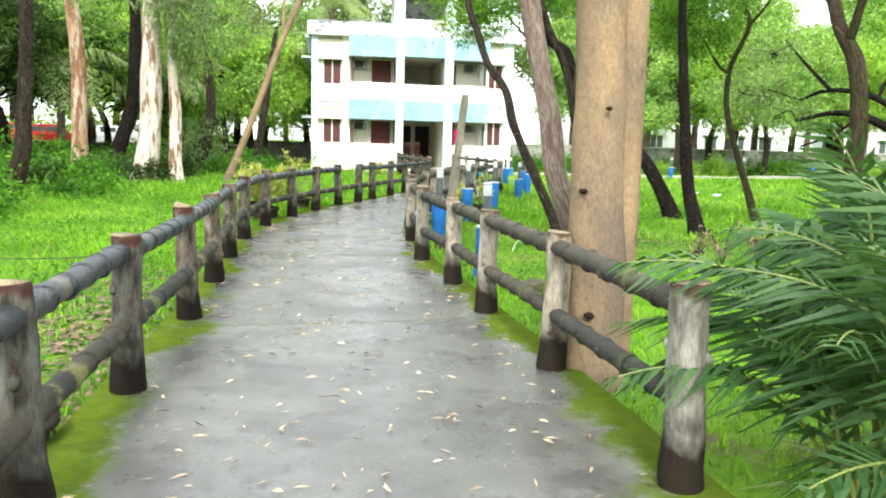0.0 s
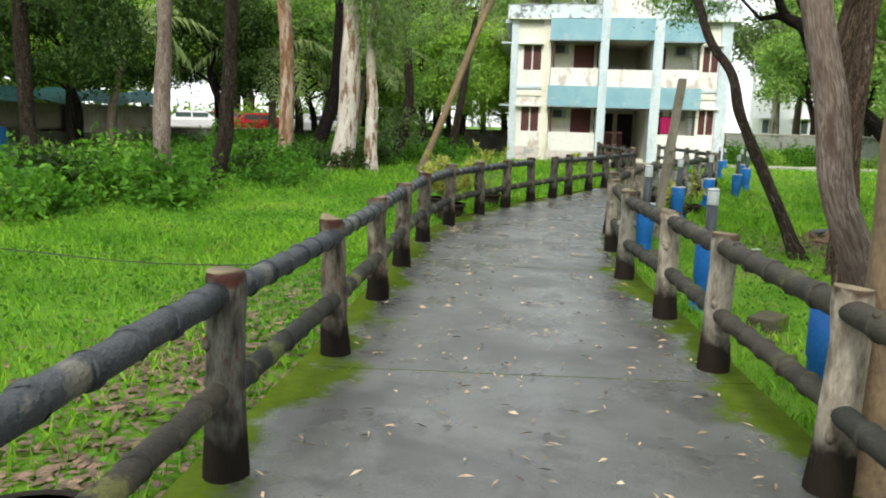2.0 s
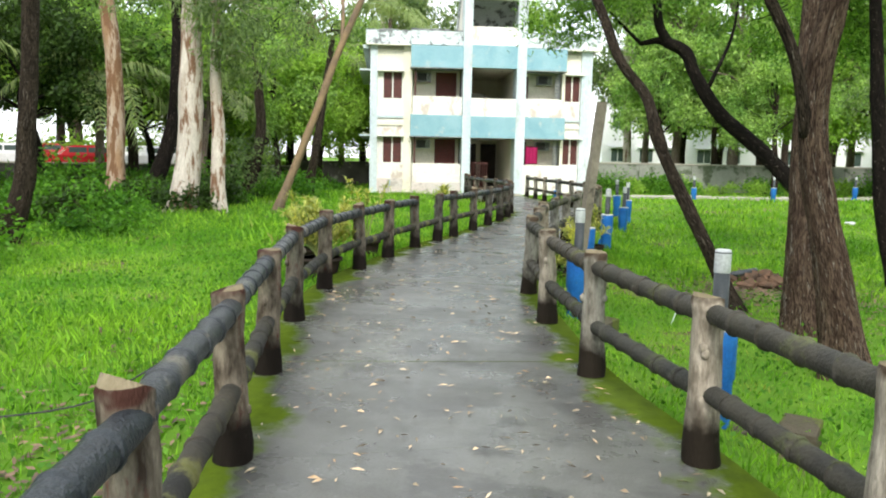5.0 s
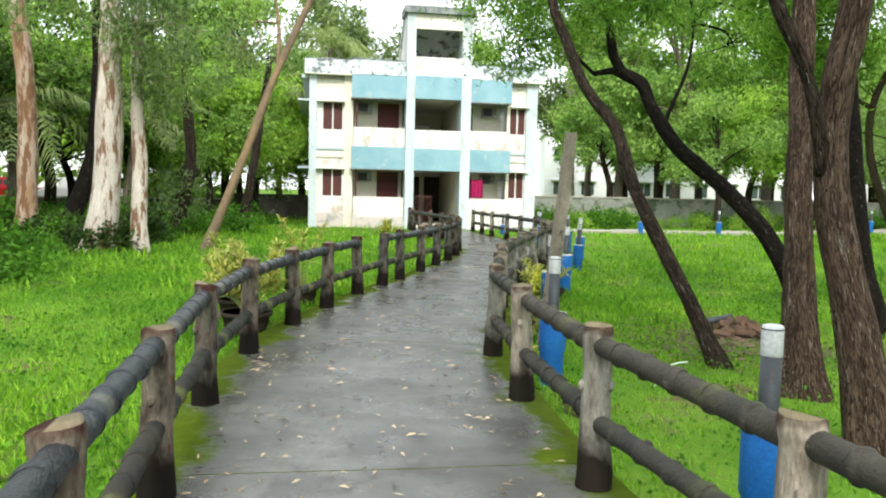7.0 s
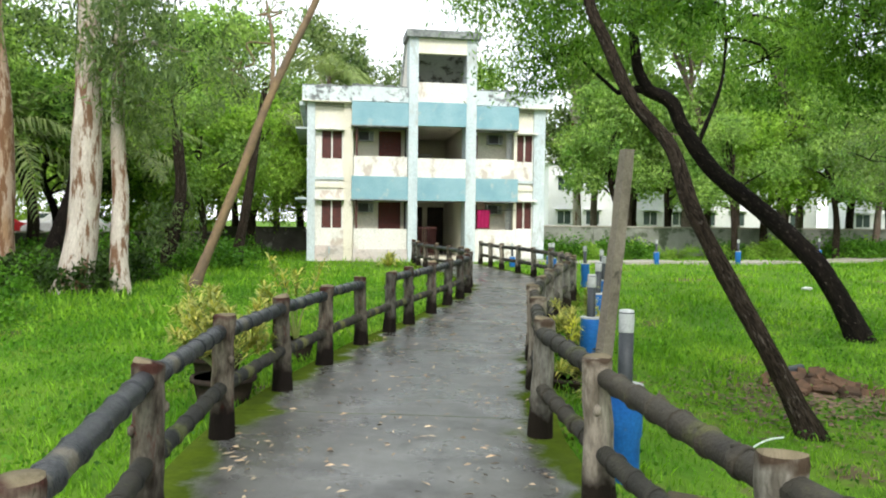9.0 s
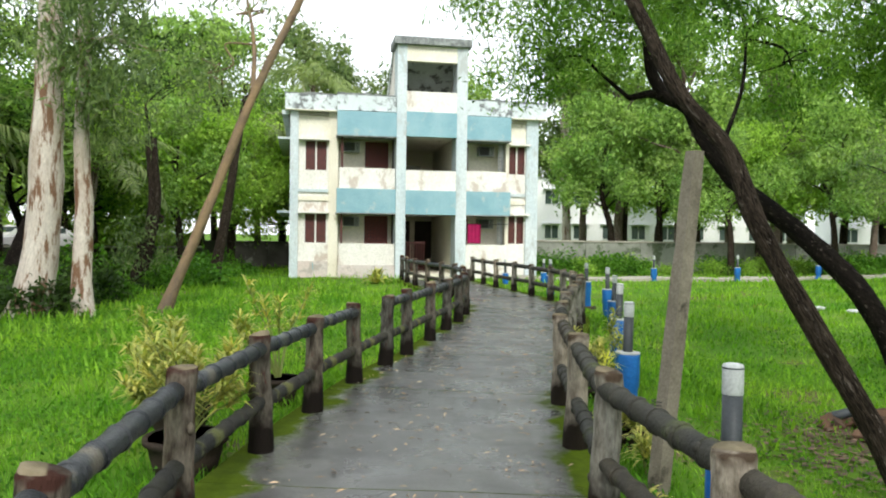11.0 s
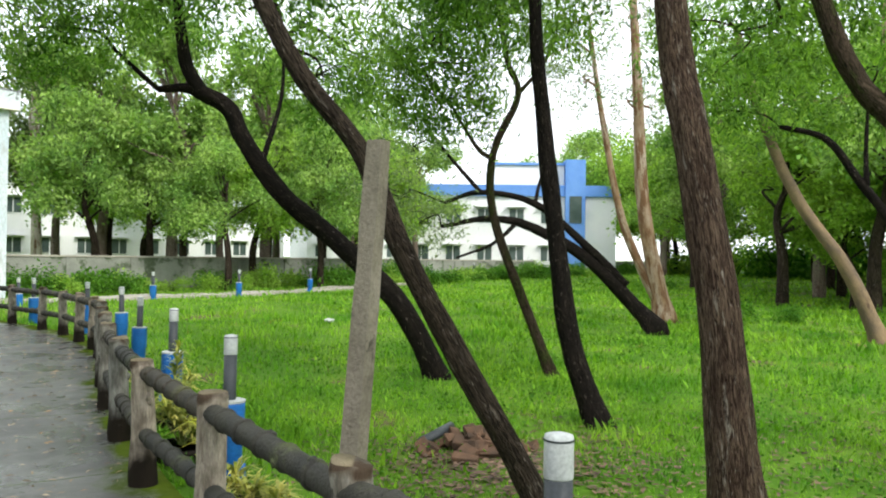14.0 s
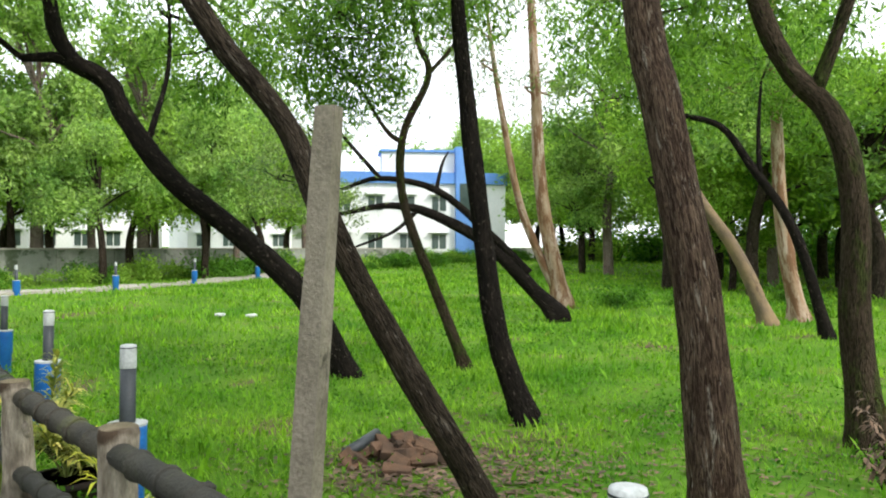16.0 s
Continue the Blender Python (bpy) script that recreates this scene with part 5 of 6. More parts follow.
def build_grass():
    """Blades over the lawns, thicker and finer near the path, one piece of stuff."""
    def scatter(n, x0, x1, y0, y1):
        x, y = rng.uniform(x0, x1, n), rng.uniform(y0, y1, n)
        off = np.maximum(x - at_y(RIGHT, y), at_y(LEFT, y) - x)
        dens = 0.55 + 0.45 * np.sin(x * 1.1 + 2 * np.sin(y * 0.6)) * np.sin(y * 0.9 + 1.5 * np.sin(x * 0.5))
        bare = np.exp(-((x - 2.2) ** 2 + (y - 16.6) ** 2) / 1.6) + np.exp(-((x - 4.5) ** 2 + (y - 14.5) ** 2) / 3) * 0.7 + np.exp(-((x - 7) ** 2 + (y - 17.6) ** 2) / 1.2) * 0.8 + np.exp(-((x - 9.5) ** 2 + (y - 20) ** 2) / 1.5) * 0.8 + np.exp(-((x - 3.4) ** 2 + (y - 13.2) ** 2) / 0.8) + np.exp(-((at_y(LEFT, y) - x - 0.7) ** 2) / 0.25) * np.exp(-((y - 5.5) ** 2) / 6)
        ok = (off > 0.2) & (rng.uniform(0, 1, n) < dens * 0.6 + 0.4) & (rng.uniform(0, 1, n) > bare)
        ok &= ~((y > 37.2 + 0.3 * (x + 10.85)) & (x > -11.2) & (x < 0))
        return x[ok], y[ok]
    V, F, base = [], [], 0
    for n, x0, x1, y0, y1, h, w in ((180000, -9, 8, 3, 22, 0.105, 0.005), (90000, -14, 16, 2, 32, 0.135, 0.009), (60000, -20, 34, 16, 46, 0.2, 0.024), (25000, 8, 60, 20, 70, 0.24, 0.05)):
        x, y = scatter(n, x0, x1, y0, y1)
        m = len(x)
        a = rng.uniform(0, 6.283, m)
        patch = 0.75 + 0.5 * (np.sin(x * 0.8 + 3 * np.sin(y * 0.35)) * 0.5 + 0.5)
        left = x < at_y(LEFT, y)
        H = h * rng.uniform(0.4, 1.3, m) * patch * np.where(left, 0.95, 0.75)
        lean = H * rng.uniform(0.1, 0.8, m)
        z = gz(x, y) - 0.01
        dx, dy = np.cos(a), np.sin(a)
        W = w * rng.uniform(0.7, 1.4, m)
        v = np.stack([np.stack([x - dy * W, y + dx * W, z], 1), np.stack([x + dy * W, y - dx * W, z], 1),
                      np.stack([x + dx * lean * 0.4 + dy * W * 0.7, y + dy * lean * 0.4 - dx * W * 0.7, z + H * 0.6], 1),
                      np.stack([x + dx * lean, y + dy * lean, z + H], 1)], 1).reshape(-1, 3)
        V.append(v)
        F.append(np.arange(4 * m).reshape(m, 4) + base)
        base += 4 * m
    tagged(new("grass", np_mesh("grass", np.concatenate(V), np.concatenate(F), M["grass"])), "bright green uneven lawn grass", "grass", kind="stuff")


build_grass()


def build_weeds():
    n = 60000
    x, y = np.concatenate([rng.uniform(-11, -0.5, n), rng.uniform(-0.8, 12, n // 2)]), np.concatenate([rng.uniform(3, 26, n), rng.uniform(9, 26, n // 2)])
    off = np.maximum(x - at_y(RIGHT, y), at_y(LEFT, y) - x)
    patch = np.sin(x * 1.7 + np.sin(y * 1.3) * 2) * np.sin(y * 1.5 + 2 * np.sin(x * 0.8))
    ok = (off > 0.22) & (rng.uniform(-1, 1, len(x)) < patch + 0.1)
    x, y = x[ok], y[ok]
    c = np.stack([x, y, gz(x, y) + rng.uniform(0.02, 0.15, len(x))], 1)
    v, f = leaf_cards(c, 0.05, 0.6, np.array((0, 0, 0.3)), 1.0)
    tagged(new("weeds", np_mesh("weeds", v, f, M["bush"])), "small broad-leaved weeds through the lawn", "weeds", kind="stuff")


build_weeds()


def build_litter():
    def flat(name, x, y, z, length, width, material, label):
        n = len(x)
        a = rng.uniform(0, 6.283, n)
        L, W = length * rng.uniform(0.5, 1.3, n), width * rng.uniform(0.6, 1.3, n)
        dx, dy = np.cos(a), np.sin(a)
        lift = rng.uniform(0.001, 0.016, n)
        v = np.stack([np.stack([x - dx * L, y - dy * L, z], 1), np.stack([x - dy * W, y + dx * W, z + lift], 1), np.stack([x + dx * L, y + dy * L, z + lift * 0.4], 1), np.stack([x + dy * W, y - dx * W, z + 0.003], 1)], 1).reshape(-1, 3)
        tagged(new(name, np_mesh(name, v, np.arange(4 * n).reshape(n, 4), material)), label, "fallen leaves", kind="stuff")
    n = 2300
    y = rng.uniform(1, 30, n)
    t = rng.uniform(0.03, 0.97, n)
    x = at_y(LEFT, y) * (1 - t) + at_y(RIGHT, y) * t
    flat("fallen_leaves", x, y, np.full(n, 0.012), 0.034, 0.006, M["litter"], "pale dry slender leaves scattered on the path")
    n = 2600
    y = rng.normal(5.6, 1.9, n)
    x = at_y(LEFT, y) - np.abs(rng.normal(0.65, 0.45, n)) - 0.2
    x2, y2 = rng.normal(2.3, 0.9, n), rng.normal(16.6, 0.8, n)
    x3, y3 = rng.normal(5.2, 1.9, n), rng.normal(15.0, 1.6, n)
    x, y = np.concatenate([x, x2, x3[:1500]]), np.concatenate([y, y2, y3[:1500]])
    flat("leaf_litter", x, y, gz(x, y) + 0.02, 0.05, 0.018, M["litter_red"], "brown dead leaf litter on bare soil")


build_litter()


# ---------------------------------------------------------------- bollard lamps
def bollard(label, near=True):
    b = empty("bollard_lamp", pose(0, 0, 0), label, "bollard lamp", group="bollard lamps along the paths")
    n = 20 if near else 12
    part("base", boxes((-0.17, 0.17, -0.17, 0.17, -0.3, 0.13), bevel=0.012), M["dark_block"], b, "mossy concrete footing")
    s = smooth(part("sleeve", tube(bmesh.new(), [(0, 0, 0.13), (0, 0, 0.14), (0, 0, 0.44), (0, 0, 0.46), (0, 0, 0.76), (0, 0, 0.78), (0, 0, 0.78)], [0.1, 0.105, 0.105, 0.118, 0.118, 0.118, 0.112], n), M["blue"], b, "blue painted sleeve"))
    part("rim", tube(bmesh.new(), [(0, 0, 0.78), (0, 0, 0.795), (0, 0, 0.80)], [0.121, 0.121, 0.08], n), M["white_cap"], s)
    part("socket", boxes((0.06, 0.13, -0.06, 0.06, 0.16, 0.3), bevel=0.01), M["blue"], s)
    t = smooth(part("tube", tube(bmesh.new(), [(0, 0, 0.76), (0, 0, 0.8), (0, 0, 1.14)], [0.049, 0.049, 0.049], n), M["tube"], b, "dark grey plastic tube"))
    c = smooth(part("cap", tube(bmesh.new(), [(0, 0, 1.14), (0, 0, 1.145), (0, 0, 1.27), (0, 0, 1.285), (0, 0, 1.29)], [0.049, 0.051, 0.051, 0.048, 0.03], n), M["white_cap"], b, "white translucent cap"))
    part("collar", tube(bmesh.new(), [(0, 0, 1.266), (0, 0, 1.273)], [0.0525, 0.0525], n), M["tube"], c)
    return b


LAMP = bollard("blue and grey bollard lamp with a white cap beside the fence")
first = True
for x, y, z in [(0.55, 9.8, -0.33), (-0.46, 12.73, -0.28), (-0.48, 16.5, -0.3), (-0.2, 19.74, -0.31), (0.18, 23.9, -0.4), (0.35, 26.6, -0.35), (0.1, 29.5, -0.35), (-0.8, 32.6, -0.35),
                (3.5, 39.9, -0.35), (7.0, 41.0, -0.3), (11.05, 43.5, -0.25), (15.3, 46.0, -0.2), (21.5, 50.0, -0.1), (27, 53.5, 0.0), (32.3, 56.6, 0.05), (35, 58, 0.05), (-2.3, 36.6, -0.5), (-0.9, 37.8, -0.5)]:
    m = pose(x, y, z, rnd.uniform(-1.2, 1.2), rnd.uniform(-1.2, 1.2), rnd.uniform(0, 360))
    if first:
        LAMP.matrix_basis, first = m, False
    else:
        copy_thing(LAMP, m)


stub = empty("bollard", pose(1.42, 7.7, -0.36, 0, 0, 20), "blue bollard sleeve with its lamp missing beside the fence", "bollard")
part("base", boxes((-0.17, 0.17, -0.17, 0.17, -0.3, 0.13), bevel=0.012), M["dark_block"], stub)
smooth(part("sleeve", tube(bmesh.new(), [(0, 0, 0.13), (0, 0, 0.44), (0, 0, 0.46), (0, 0, 0.86), (0, 0, 0.86)], [0.105, 0.105, 0.118, 0.118, 0.09], 20), M["blue"], stub))


# ---------------------------------------------------------------- leaning concrete pole
def build_pole():
    bm = bmesh.new()
    a, b = Vector((0, 0, -0.4)), Vector((0.276, -0.031, 2.22))
    for i in range(13):
        p = a.lerp(b, i / 12)
        k = 0.055 - 0.006 * i / 12
        for sx, sy in ((-1, -1), (1, -1), (1, 1), (-1, 1)):
            bm.verts.new(p + Vector((sx * k + rnd.uniform(-0.003, 0.003), sy * k + rnd.uniform(-0.003, 0.003), 0)))
    bm.verts.ensure_lookup_table()
    for i in range(12):
        for q in range(4):
            bm.faces.new([bm.verts[i * 4 + q], bm.verts[i * 4 + (q + 1) % 4], bm.verts[i * 4 + 4 + (q + 1) % 4], bm.verts[i * 4 + 4 + q]])
    bm.faces.new(bm.verts[48:52])
    bm.edges.ensure_lookup_table()
    up = [e for e in bm.edges if abs((e.verts[0].co - e.verts[1].co).z) > 0.1]
    bmesh.ops.bevel(bm, geom=up, offset=0.01, segments=2, affect="EDGES")
    pole = tagged(part("concrete_post", bm, M["concrete"]), "leaning square weathered concrete pole behind the fence", "post")
    pole.matrix_basis = pose(-0.56, 14.27, 0, 0, 0, 32) @ Matrix.Identity(4)
    w = part("wire", tube(bmesh.new(), [(0.07 * math.cos(k), 0.07 * math.sin(k), 0.44 + 0.004 * k) for k in np.linspace(0, 12.5, 40)], [0.004] * 40, 5), M["black"], pole, "rusty wire wound round the pole")
    w.location = (0.085, 0.04, 0)


build_pole()


# ---------------------------------------------------------------- potted plants and palms
def pot(parent, x, y, r, h):
    bm = bmesh.new()
    tube(bm, [(x, y, 0), (x, y, h * 0.5), (x, y, h * 0.86), (x, y, h * 0.87), (x, y, h), (x, y, h), (x, y, h * 0.66)], [r * 0.72, r * 0.88, r * 0.97, r * 1.08, r * 1.08, r * 0.94, r * 0.86], 24)
    return smooth(part("pot", bm, M["terracotta"], parent, "dark mossy clay pot"))


def strap_leaves(bm, c, n, L, w, k, up=0.9):
    """A rosette of arching strap leaves."""
    for i in range(n):
        a = k.uniform(0, 6.283)
        el = k.uniform(0.1, 1.25) * up
        l = L * k.uniform(0.7, 1.15)
        d = Vector((math.cos(a) * math.cos(el), math.sin(a) * math.cos(el), math.sin(el)))
        s = Vector((-math.sin(a), math.cos(a), 0)) * w
        p0, p1 = c, c + d * l * 0.55
        p2 = c + d * l + Vector((0, 0, -l * 0.3))
        v = [bm.verts.new(q) for q in (p0 - s * 0.4, p0 + s * 0.4, p1 + s, p2, p1 - s)]
        bm.faces.new((v[0], v[1], v[2], v[4]))
        bm.faces.new((v[4], v[2], v[3]))


def croton(x, y, z, height, stems, seed, label, potted=True, r=0.24, leaf=0.2, yellow=False):
    k = random.Random(seed)
    t = empty("potted_plant" if potted else "garden_plant", pose(x, y, z), label, "potted plant" if potted else "plant")
    h = 0.26 if potted else 0.0
    if potted:
        pot(t, 0, 0, r, 0.3)
    st, lv = bmesh.new(), bmesh.new()
    for i in range(stems):
        a, rr, hh = k.uniform(0, 6.283), k.uniform(0.05, height * 0.45), height * k.uniform(0.45, 1.0)
        top = Vector((math.cos(a) * rr, math.sin(a) * rr, hh))
        pts = spline([(0, 0, h - 0.05), (top.x * 0.3, top.y * 0.3, hh * 0.5 + h * 0.4), tuple(top)], 4)
        tube(st, pts, list(np.linspace(0.011, 0.006, len(pts))), 5)
        for f in (1.0, 0.9, 0.8, 0.68):
            strap_leaves(lv, Vector((top.x * f, top.y * f, h * (1 - f) + hh * f)), 13, leaf, 0.011, k)
    part("stem", st, M["cane"], t)
    part("foliage", lv, M["yellow" if yellow else "croton"], t, "slender yellow-green leaves")
    return t


croton(-3.82, 14.0, -0.12, 0.98, 26, 1, "bushy variegated yellow-green plant in a dark pot", r=0.27)
croton(-4.3, 14.9, -0.12, 1.05, 18, 2, "bushy variegated yellow-green plant in a dark pot")
croton(-3.9, 16.2, -0.12, 1.2, 8, 3, "spindly variegated plant in a dark pot", r=0.2)
croton(-0.7, 15.5, -0.3, 0.62, 8, 4, "small variegated plant in a dark pot beside the fence", r=0.26)
croton(-0.62, 17.3, -0.3, 0.75, 9, 5, "small variegated plant in a dark pot beside the fence", r=0.26)
croton(-0.45, 18.6, -0.3, 1.0, 6, 6, "small variegated plant in a dark pot beside the fence", r=0.22)
croton(-0.55, 14.75, -0.25, 0.4, 3, 7, "low variegated plant in the grass beside the pole", potted=False)
croton(-0.62, 13.9, -0.3, 0.35, 3, 9, "low variegated plant in the grass beside the fence", potted=False)
croton(-0.75, 15.95, -0.2, 1.2, 1, 8, "tall stem with a bright yellow leaf tuft", potted=False, yellow=True)
bm = bmesh.new()
strap_leaves(bm, Vector((0, 0, 0.05)), 70, 0.85, 0.035, random.Random(3), 1.1)
spk = tagged(part("agave", bm, M["croton"]), "spiky pale variegated agave clump beside the path", "plant")
spk.location = (-6.7, 34.6, -0.1)
e = empty("plant_pot", pose(-1.14, 4.12, -0.13), "empty dark round clay pot beside the fence", "pot")
pot(e, 0, 0, 0.28, 0.24)


def areca(x, y, z, seed):
    """A clump of canes with arching feather fronds."""
    k = random.Random(seed)
    t = empty("areca_palm", pose(x, y, z), "lush green areca palm clump spilling over the fence", "palm")
    for i in range(27):
        a = i * 2.4 + k.uniform(-0.3, 0.3)
        hgt = k.uniform(0.25, 0.8)
        ox, oy = math.cos(a) * 0.12, math.sin(a) * 0.12
        tip = (ox * 2.2, oy * 2.2, hgt)
        part("cane", tube(bmesh.new(), spline([(ox, oy, -0.15), (ox * 1.5, oy * 1.5, hgt * 0.5), tip], 3), [0.016, 0.015, 0.014, 0.013, 0.012, 0.011, 0.01], 7), M["cane"], t, "yellow-green cane")
        fr = frond(k.uniform(0.62, 1.05), k.uniform(0.3, 1.0), 22, 0.33, None, seed * 31 + i)
        ob = new("frond", frond_mesh("frond", fr, M["palm"]))
        ob.parent = t
        ob.matrix_basis = Matrix.Translation(tip) @ pose(0, 0, 0, k.uniform(-25, 25), k.uniform(-82, -24), math.degrees(a))
        part("rib", tube(bmesh.new(), fr[0], list(np.linspace(0.009, 0.003, len(fr[0]))), 5), M["cane"], ob)
    for j in range(4):
        a = math.radians(k.uniform(100, 190))
        d = Vector((math.cos(a), math.sin(a), 0))
        s = Vector((-d.y, d.x, 0)) * 0.022
        L, z0 = k.uniform(0.75, 1.1), k.uniform(0.45, 0.8)
        bl = bmesh.new()
        row = []
        for q in range(9):
            f = q / 8
            c = d * L * f + Vector((0, 0, z0 + 0.25 * f - 0.45 * f * f))
            w = s * math.sin(math.pi * (0.12 + 0.86 * f)) * 1.3
            row.append((bl.verts.new(c - w), bl.verts.new(c + Vector((0, 0, -0.006))), bl.verts.new(c + w)))
        for p0, p1 in zip(row, row[1:]):
            bl.faces.new((p0[0], p0[1], p1[1], p1[0]))
            bl.faces.new((p0[1], p0[2], p1[2], p1[1]))
        part("leaf_blade", bl, M["palm"], t)
    low = bmesh.new()
    strap_leaves(low, Vector((0, 0, 0.0)), 60, 0.7, 0.008, k, 1.2)
    part("shoot", low, M["cane"], t, "thin yellowish shoots")


areca(2.72, 4.4, -0.12, 3)
areca(3.15, 4.75, -0.12, 4)
areca(2.95, 3.98, -0.12, 6)


# ---------------------------------------------------------------- rubble, pipe, hose, cable
for i in range(46):
    a, r = rnd.uniform(0, 6.283), abs(rnd.gauss(0, 0.3))
    bm = box(bmesh.new(), -rnd.uniform(0.06, 0.13), rnd.uniform(0.06, 0.13), -0.06, 0.06, -0.035, 0.04, bevel=0.012, jitter=0.02)
    o = tagged(part("broken_brick", bm, M["brick"]), "broken brown brick in a rubble heap", "brick", "rubble heap bricks")
    x, y = 2.25 + math.cos(a) * r * 1.3, 17.2 + math.sin(a) * r
    o.matrix_basis = pose(x, y, ground_z(x, y) + max(0.02, 0.2 - r * 0.35) * rnd.uniform(0.5, 1), rnd.uniform(-30, 30), rnd.uniform(-30, 30), rnd.uniform(0, 360))
pp = tagged(smooth(part("pipe", tube(bmesh.new(), [(0, 0, 0), (0.2, 0, 0.02), (0.48, 0.05, 0.03)], [0.05, 0.052, 0.05], 14), M["tube"])), "short dark plastic pipe lying by the rubble", "pipe")
pp.matrix_basis = pose(1.72, 17.35, ground_z(1.7, 17.3) + 0.1, 0, -6, 12)
hs = tagged(smooth(part("hose", tube(bmesh.new(), spline([(0, 0, 0), (0.06, 0.02, 0.16), (0.2, 0.06, 0.24), (0.34, 0.1, 0.26)], 5), [0.008] * 16, 6), M["hose"])), "pale plastic hose end standing in the grass", "hose")
hs.location = (0.62, 14.0, ground_z(0.62, 14.0))
cb = tagged(part("cable", tube(bmesh.new(), spline([(-1.97, 8.03, 0.72), (-2.3, 7.9, 0.45), (-2.71, 7.75, 0.27), (-3.8, 7.4, 0.22), (-5.2, 6.9, 0.3), (-9.0, 5.6, 0.5)], 6), [0.005] * 31, 6), M["black"]), "thin black cable sagging from the fence over the lawn", "cable")
for x, y, s in ((1.1, 9.9, 1.0), (0.9, 6.9, 1.0), (-0.2, 12.0, 1.2)):
    o = tagged(part("concrete_block", boxes((-0.2, 0.2, -0.12, 0.12, -0.12, 0.1), bevel=0.015), M["dark_block"]), "mossy concrete block in the grass", "block", "blocks beside the fence")
    o.matrix_basis = pose(x, y, ground_z(x, y) + 0.05, 0, 0, 70)
for x, y in ((6.4, 30.5), (7.1, 30.1), (-9.2, 8.4)):
    o = new("litter_bag", bmesh_mesh := bpy.data.meshes.new("litter_bag"))
    bm = bmesh.new()
    bmesh.ops.create_icosphere(bm, subdivisions=2, radius=0.12, matrix=Matrix.Diagonal((1.4, 1, 0.5, 1)))
    for v in bm.verts:
        v.co *= 1 + 0.35 * noise.noise(v.co * 14 + Vector((x, y, 0)))
    bm.to_mesh(bmesh_mesh)
    bm.free()
    bmesh_mesh.materials.append(M["white_cap"])
    o.location = (x, y, ground_z(x, y) + 0.09)
    tagged(o, "crumpled white litter on the grass", "litter", "scattered litter")


def dead_weed(x, y, seed):
    k = random.Random(seed)
    t = empty("dry_weed", pose(x, y, ground_z(x, y)), "dry brown weed with drooping leaves", "weed", group="dry weeds")
    st, lv = bmesh.new(), bmesh.new()
    for i in range(9):
        a, h = k.uniform(0, 6.28), k.uniform(0.25, 0.75)
        p = spline([(0, 0, -0.03), (math.cos(a) * h * 0.2, math.sin(a) * h * 0.2, h * 0.6), (math.cos(a) * h * 0.5, math.sin(a) * h * 0.5, h)], 4)
        tube(st, p, [0.004] * len(p), 4)
        for q in p[3:]:
            strap_leaves(lv, Vector(q), 2, 0.1, 0.016, k, -0.6)
    part("stem", st, M["bark_dark"], t)
    part("foliage", lv, M["litter_red"], t)


for i, (x, y) in enumerate(((3.4, 13.0), (3.9, 13.3), (4.6, 13.9), (5.6, 14.2), (5.0, 13.7), (4.4, 13.2))):
    dead_weed(x, y, i)


# ---------------------------------------------------------------- far path, walls and buildings
def strip(name, pts, width, z, material, label, category, thick=0.12):
    bm = bmesh.new()
    P = spline(pts, 6)
    rows = []
    for i, p in enumerate(P):
        d = P[min(i + 1, len(P) - 1)] - P[max(i - 1, 0)]
        nn = np.array([-d[1], d[0]]) / np.linalg.norm(d)
        zz = ground_z(*p) + z
        rows.append([bm.verts.new((*(p + nn * s * width / 2), zz - dz)) for s, dz in ((1, thick + 0.3), (1, 0), (-1, 0), (-1, thick + 0.3))])
    for a, b in zip(rows, rows[1:]):
        for k in range(3):
            bm.faces.new((a[k], a[k + 1], b[k + 1], b[k]))
    return tagged(part(name, bm, material), label, category, kind="structure")


strip("pavement", [(-2, 39.6), (1.5, 40.2), (7, 42.0), (15.4, 47.2), (24, 52.6), (34, 58.4), (44, 62)], 1.6, 0.1, M["kerb"], "pale concrete path across the far side of the lawn", "path")


def wall_run(name, a, b, height, material, label, thick=0.2, z=None, piers=3.0, cope="boundary"):
    a, b = Vector(a), Vector(b)
    d = b - a
    L = d.length
    w = empty(name, pose(a.x, a.y, ground_z(a.x, a.y) if z is None else z, 0, 0, math.degrees(math.atan2(d.y, d.x))), label, "wall", kind="structure")
    part("wall_body", boxes((0, L, -thick / 2, thick / 2, -0.6, height)), material, w)
    part("coping", boxes((-0.05, L + 0.05, -thick / 2 - 0.05, thick / 2 + 0.05, height, height + 0.08), bevel=0.01), M[cope], w)
    x = 0
    while x < L:
        part("pier", boxes((x, x + 0.3, -thick / 2 - 0.06, -thick / 2 + 0.02, -0.6, height - 0.03)), material, w)
        x += piers
    return w


wall_run("wall_north", (-17, 43.6), (-9, 47.5), 1.25, M["darkwall"], "dark mossy boundary wall behind the building", cope="darkwall")
wall_run("wall_far", (-1.5, 47.6), (60, 66.5), 1.45, M["boundary"], "grey boundary wall with a pale coping", cope="kerb", z=-0.05)
wall_run("wall_east", (60, 66.5), (66, 10), 1.3, M["boundary"], "grey boundary wall among the trees", z=0.3)
wall_run("wall_west", (-40, 20), (-17, 43.6), 0.9, M["darkwall"], "low dark boundary wall beside the car park", cope="kerb")


